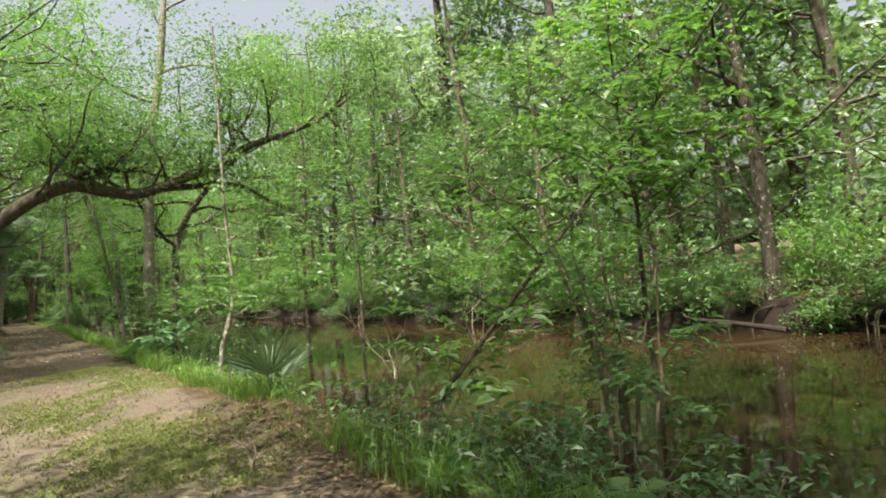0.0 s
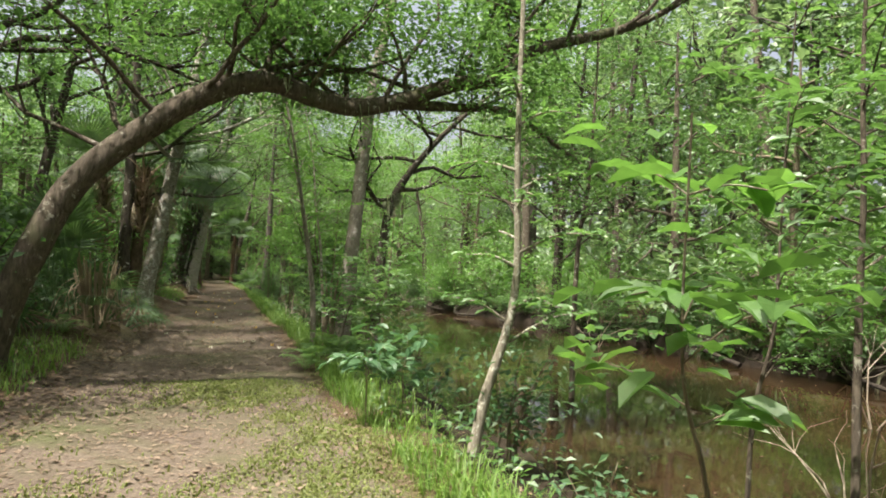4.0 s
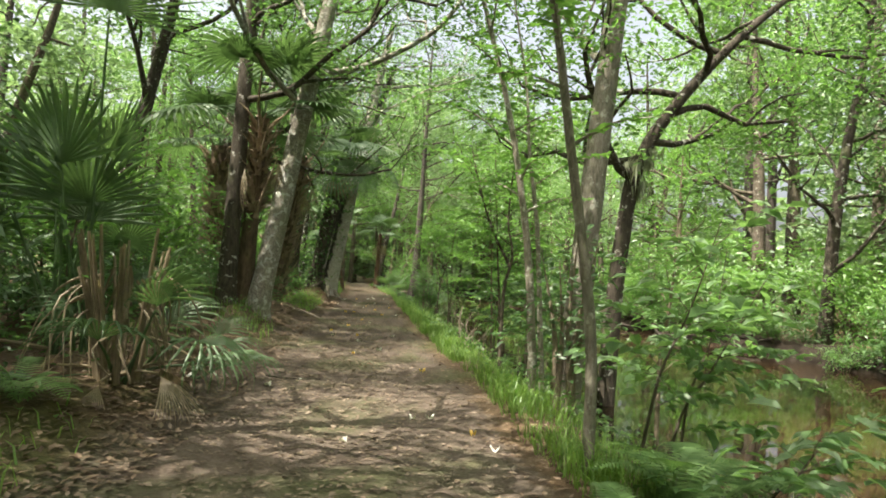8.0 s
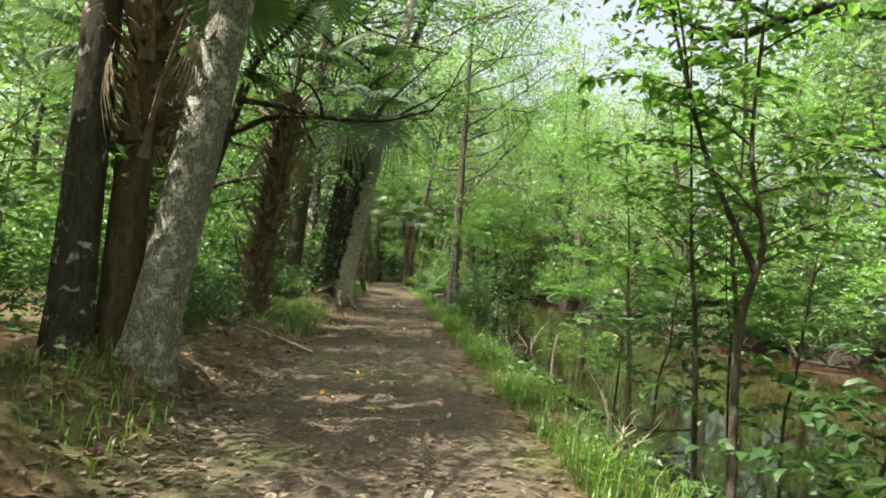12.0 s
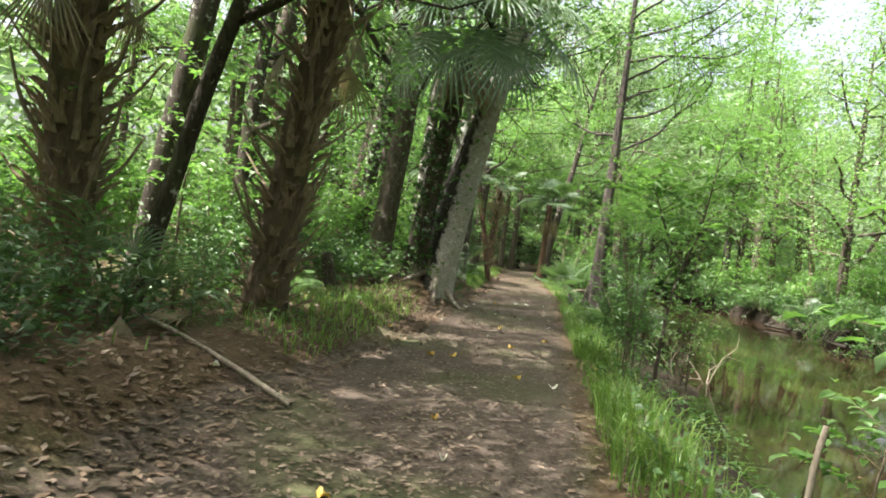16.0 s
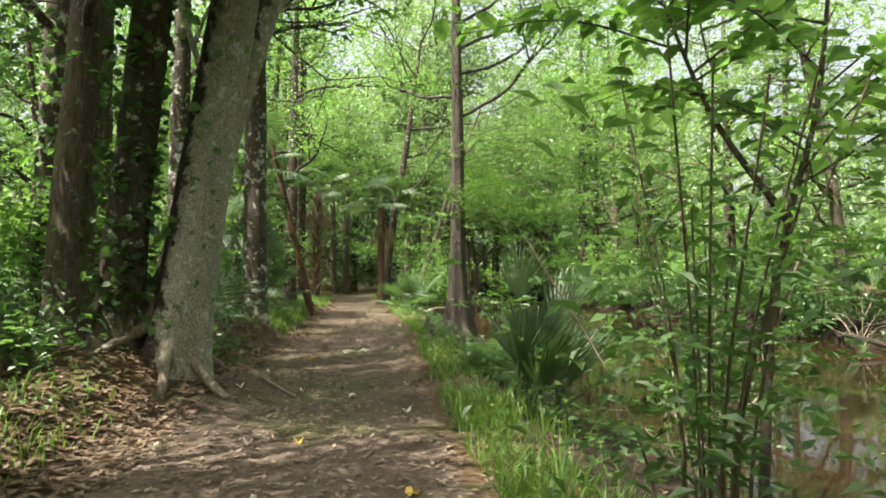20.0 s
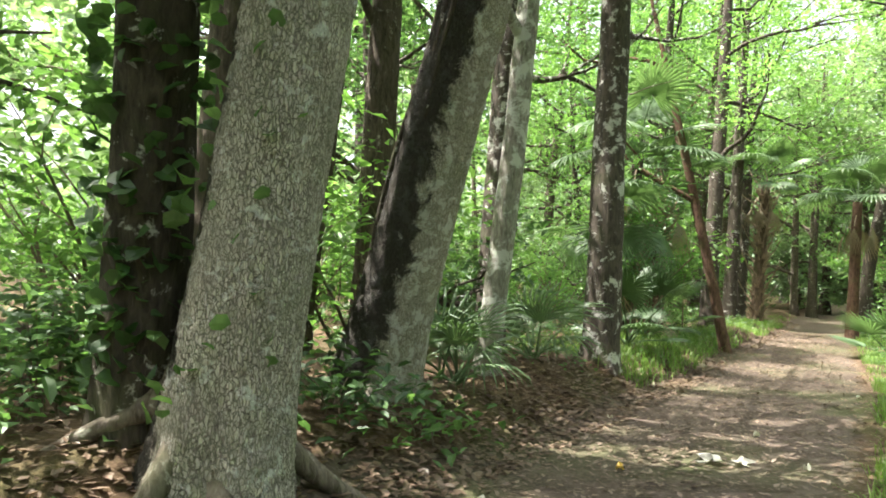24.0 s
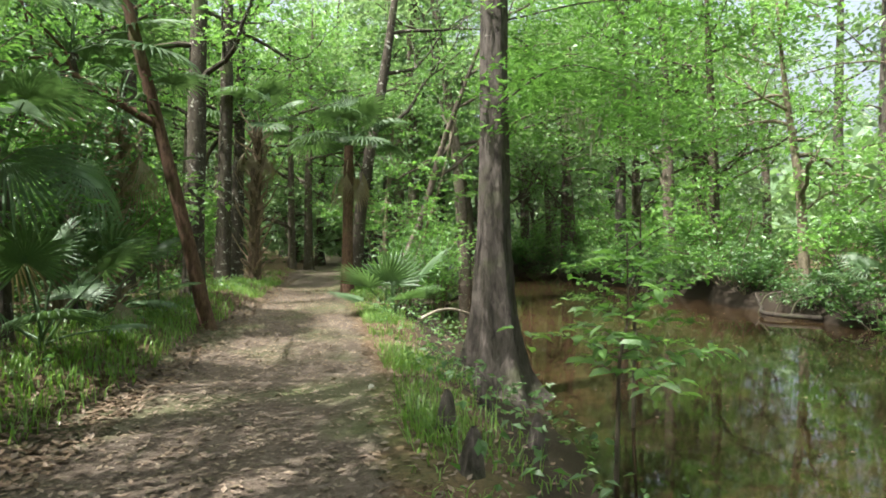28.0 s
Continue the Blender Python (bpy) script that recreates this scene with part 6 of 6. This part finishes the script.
# ------------------------------------------------------------------ logs, sticks, knees and single fallen leaves
def stick(name, label, pts, r0, r1, mat=None, seed=0, cat="branch", lying=False):
    """A tapering piece of wood through the points; lying: their heights are above the ground."""
    pts = np.array(pts, float)
    if lying:
        pts[:, 2] += height(pts[:, 0], pts[:, 1])
    o = pts[0].copy()
    root = thing(name, label, cat, at=tuple(o))
    v, f = tube(spline(pts - o, 28), np.linspace(r0, r1, 28), 8, rough=0.08, seed=seed)
    part("wood", mesh_from("wood", v, f, mat or WOOD_DEAD), root)
    return root


def bare_branch(label, x, y, z, size, seed, lean=(0.2, 0.0)):
    rng = np.random.default_rng(seed)
    root = thing("dead_branch", label, "branch", "dead branches by the water", at=(x, y, z))
    pieces, tips = [], []
    for k in range(4):
        a = rng.uniform(0, 6.283)
        grow(rng, (0, 0, -0.05), (math.cos(a) * 0.7 + lean[0], math.sin(a) * 0.7 + lean[1], 1.0), size * rng.uniform(0.6, 1.0), 0.014, 1, pieces, tips, 0.5, 0.0, 3, 5)
    for v, f in pieces:
        part("twig", mesh_from("twig", v, f, WOOD_DEAD), root)


def knee(x, y, tall, seed):
    rng = np.random.default_rng(seed)
    z = ground(x, y)
    me = trunk_mesh("cypress_knee", [(0, 0, -0.1), (0.01, 0.0, tall * 0.4), (0.02, 0.01, tall * 0.8), (0.02, 0.01, tall)], [0.07, 0.05, 0.035, 0.012], BARK_CYPRESS, 10, 0.4, seed, n=12)
    ob = new("cypress_knee", me)
    ob.location = (x, y, z)
    tagged(ob, "short brown cypress knee rising from the grassy bank", "cypress knee", "cypress knees")


def flat_leaf(x, y, size, mat, seed, label, lobed=True):
    """One big fallen leaf with lobes and a curled blade."""
    rng = np.random.default_rng(seed)
    n = 22
    verts = [(0, 0, 0.012)]
    for k in range(n):
        a = 2 * math.pi * k / n
        r = size * (0.5 + (0.28 * math.cos(5 * a) if lobed else 0.12 * math.cos(2 * a))) * rng.uniform(0.9, 1.1)
        verts.append((r * math.cos(a), r * math.sin(a), 0.012 + 0.02 * rng.random() + 0.02 * math.cos(2 * a)))
    me = mesh_from("fallen_leaf", np.array(verts), np.array([(0, 1 + k, 1 + (k + 1) % n) for k in range(n)]), mat, False)
    ob = new("fallen_leaf", me)
    ob.matrix_basis = pose(x, y, ground(x, y) + 0.003, 0, 0, rng.uniform(0, 360))
    tagged(ob, label, "leaf", "single fallen leaves")


LEAF_PALE = leaf_material("fallen_leaf_pale", (0.42, 0.40, 0.36), (0.50, 0.48, 0.43), (0.60, 0.57, 0.50), 0.15, 0.03)
LEAF_YELLOW = leaf_material("fallen_leaf_yellow", (0.45, 0.27, 0.05), (0.55, 0.36, 0.07), (0.62, 0.44, 0.12), 0.2, 0.03)


def build_details():
    rng = np.random.default_rng(53)
    stick("fallen_stick", "long thin fallen stick lying across the verge", [(-3.05, 30.2, 0.16), (-2.5, 30.0, 0.06), (-1.9, 29.8, 0.05), (-1.32, 29.62, 0.02)], 0.016, 0.024, lying=True)
    stick("fallen_stick", "dark broken stick on the trail", [(-1.0, 20.9, 0.03), (-0.7, 20.8, 0.03), (-0.4, 20.85, 0.03)], 0.010, 0.008, BARK_DARK)
    stick("fallen_stick", "thin dry twig on the leaf litter", [(-1.25, 38.6, 0.04), (-1.0, 38.2, 0.03), (-0.75, 37.8, 0.02)], 0.012, 0.006, lying=True)
    stick("leaning_post", "pale bare stick standing at the water's edge", [(1.95, 29.3, ground(1.95, 29.3) - 0.1), (1.97, 29.3, 0.2), (2.02, 29.32, 0.50)], 0.025, 0.018, WOOD_DEAD, 3, "stick")
    stick("fallen_branch", "dark forked branch fallen to the water", [(1.75, 27.6, 0.0), (2.2, 27.9, -0.25), (2.8, 28.0, -0.42), (3.5, 28.2, -0.45)], 0.03, 0.012, BARK_DARK, 4)
    stick("fallen_branch", "pale dry branch lying over the grassy bank", [(0.75, 49.8, 0.05), (1.1, 50.4, 0.12), (1.5, 50.9, 0.05), (2.2, 51.5, -0.3)], 0.03, 0.012, WOOD_DEAD, 5)
    stick("stump", "short dark rotten stump in the undergrowth", [(-3.35, 36.0, -0.05), (-3.42, 36.0, 0.28), (-3.5, 36.02, 0.55)], 0.13, 0.09, BARK_DARK, 6, "stump", True)
    stick("fallen_log", "dark mossy log lying behind the trees", [(-6.2, 38.6, 0.35), (-5.2, 39.0, 0.30), (-4.6, 39.4, 0.10)], 0.07, 0.06, BARK_DARK, 7, "log", True)
    for k, (y, l) in enumerate(((6.0, 2.4), (9.5, 3.0), (13.0, 2.2), (16.5, 3.2), (21.0, 2.6), (27.0, 3.0), (33.0, 2.4), (37.5, 2.8), (41.0, 2.0), (45.0, 2.8), (49.0, 2.2), (54.0, 2.6))):
        x = float(far_shore(y)) - 0.2
        a = rng.uniform(-0.7, 0.7, 5)
        stick("fallen_log", "dark waterlogged log along the far bank", [(x + 0.4 * a[0], y - l / 2, -0.50), (x - 0.3 + 0.3 * a[1], y - l / 6, -0.40 + 0.12 * a[2]), (x + 0.3 * a[3], y + l / 4, -0.36 + 0.15 * a[4]), (x + 0.5 + 0.5 * a[1], y + l / 2, -0.2)], 0.06, 0.025, WOOD_WET, 20 + k, "log")
        for j in range(3):
            c, d = rng.uniform(-1.0, 1.0), rng.uniform(0.3, 0.9)
            stick("bank_root", "bare dark root hanging down the far bank", [(x + 0.55, y + c, -0.1), (x + 0.2, y + c + 0.2, -0.22), (x - 0.15 * d, y + c + 0.1, -0.62)], 0.035, 0.012, WOOD_WET, 200 + 3 * k + j, "root")
    for k, (x, y, s) in enumerate(((5.2, 10.8, 1.2), (9.0, 14.0, 1.5), (3.0, 37.2, 0.9), (2.5, 36.6, 0.7), (10.2, 24.0, 1.4), (2.2, 27.0, 0.7), (far_shore(50) - 0.4, 50.0, 1.2), (far_shore(44) - 0.4, 44.5, 1.2), (1.6, 25.2, 0.6))):
        bare_branch("bare pale dead branch sticking out of the water", float(x), y, -0.62 if x > 2.4 else ground(float(x), y), s, 60 + k)
    bare_branch("dry tangle of bare roots on the litter", 1.22, 5.0, ground(1.22, 5.0), 0.28, 75)
    for k, (x, y, h) in enumerate(((0.63, 44.0, 0.26), (0.70, 43.2, 0.24), (1.05, 45.3, 0.2), (1.35, 44.6, 0.28), (1.15, 46.2, 0.16))):
        knee(x, y, h, 80 + k)
    flat_leaf(-0.55, 41.4, 0.2, LEAF_PALE, 1, "large pale lobed leaf lying on the trail")
    flat_leaf(-0.37, 41.45, 0.15, LEAF_PALE, 2, "large pale lobed leaf lying on the trail")
    for k in range(46):
        y = rng.uniform(16, 47)
        x = float(trail_middle(y) + rng.normal() * 0.8)
        flat_leaf(x, y, rng.uniform(0.045, 0.085), LEAF_YELLOW if k % 3 == 0 else LEAF_PALE, 100 + k, "small yellow fallen leaf on the dirt" if k % 3 == 0 else "small pale fallen leaf on the dirt", False)
    # dead fans on the ground
    for k, (x, y, turn, s) in enumerate(((-1.75, 22.9, 160, 0.8), (-2.2, 22.3, 60, 0.8), (-2.75, 30.6, 110, 0.85), (-1.8, 21.4, 200, 0.7))):
        root = thing("fallen_frond", "dry tan palm fan lying on the ground", "palm frond", "fallen fronds", at=(x, y, ground(x, y) + 0.05))
        ob = new("blade", FANS["fallen"][k % 2])
        ob.parent = root
        ob.matrix_basis = pose(0, 0, 0.05, 6, 0, turn) @ Matrix.Diagonal((s, s, s * 0.6, 1))


build_details()
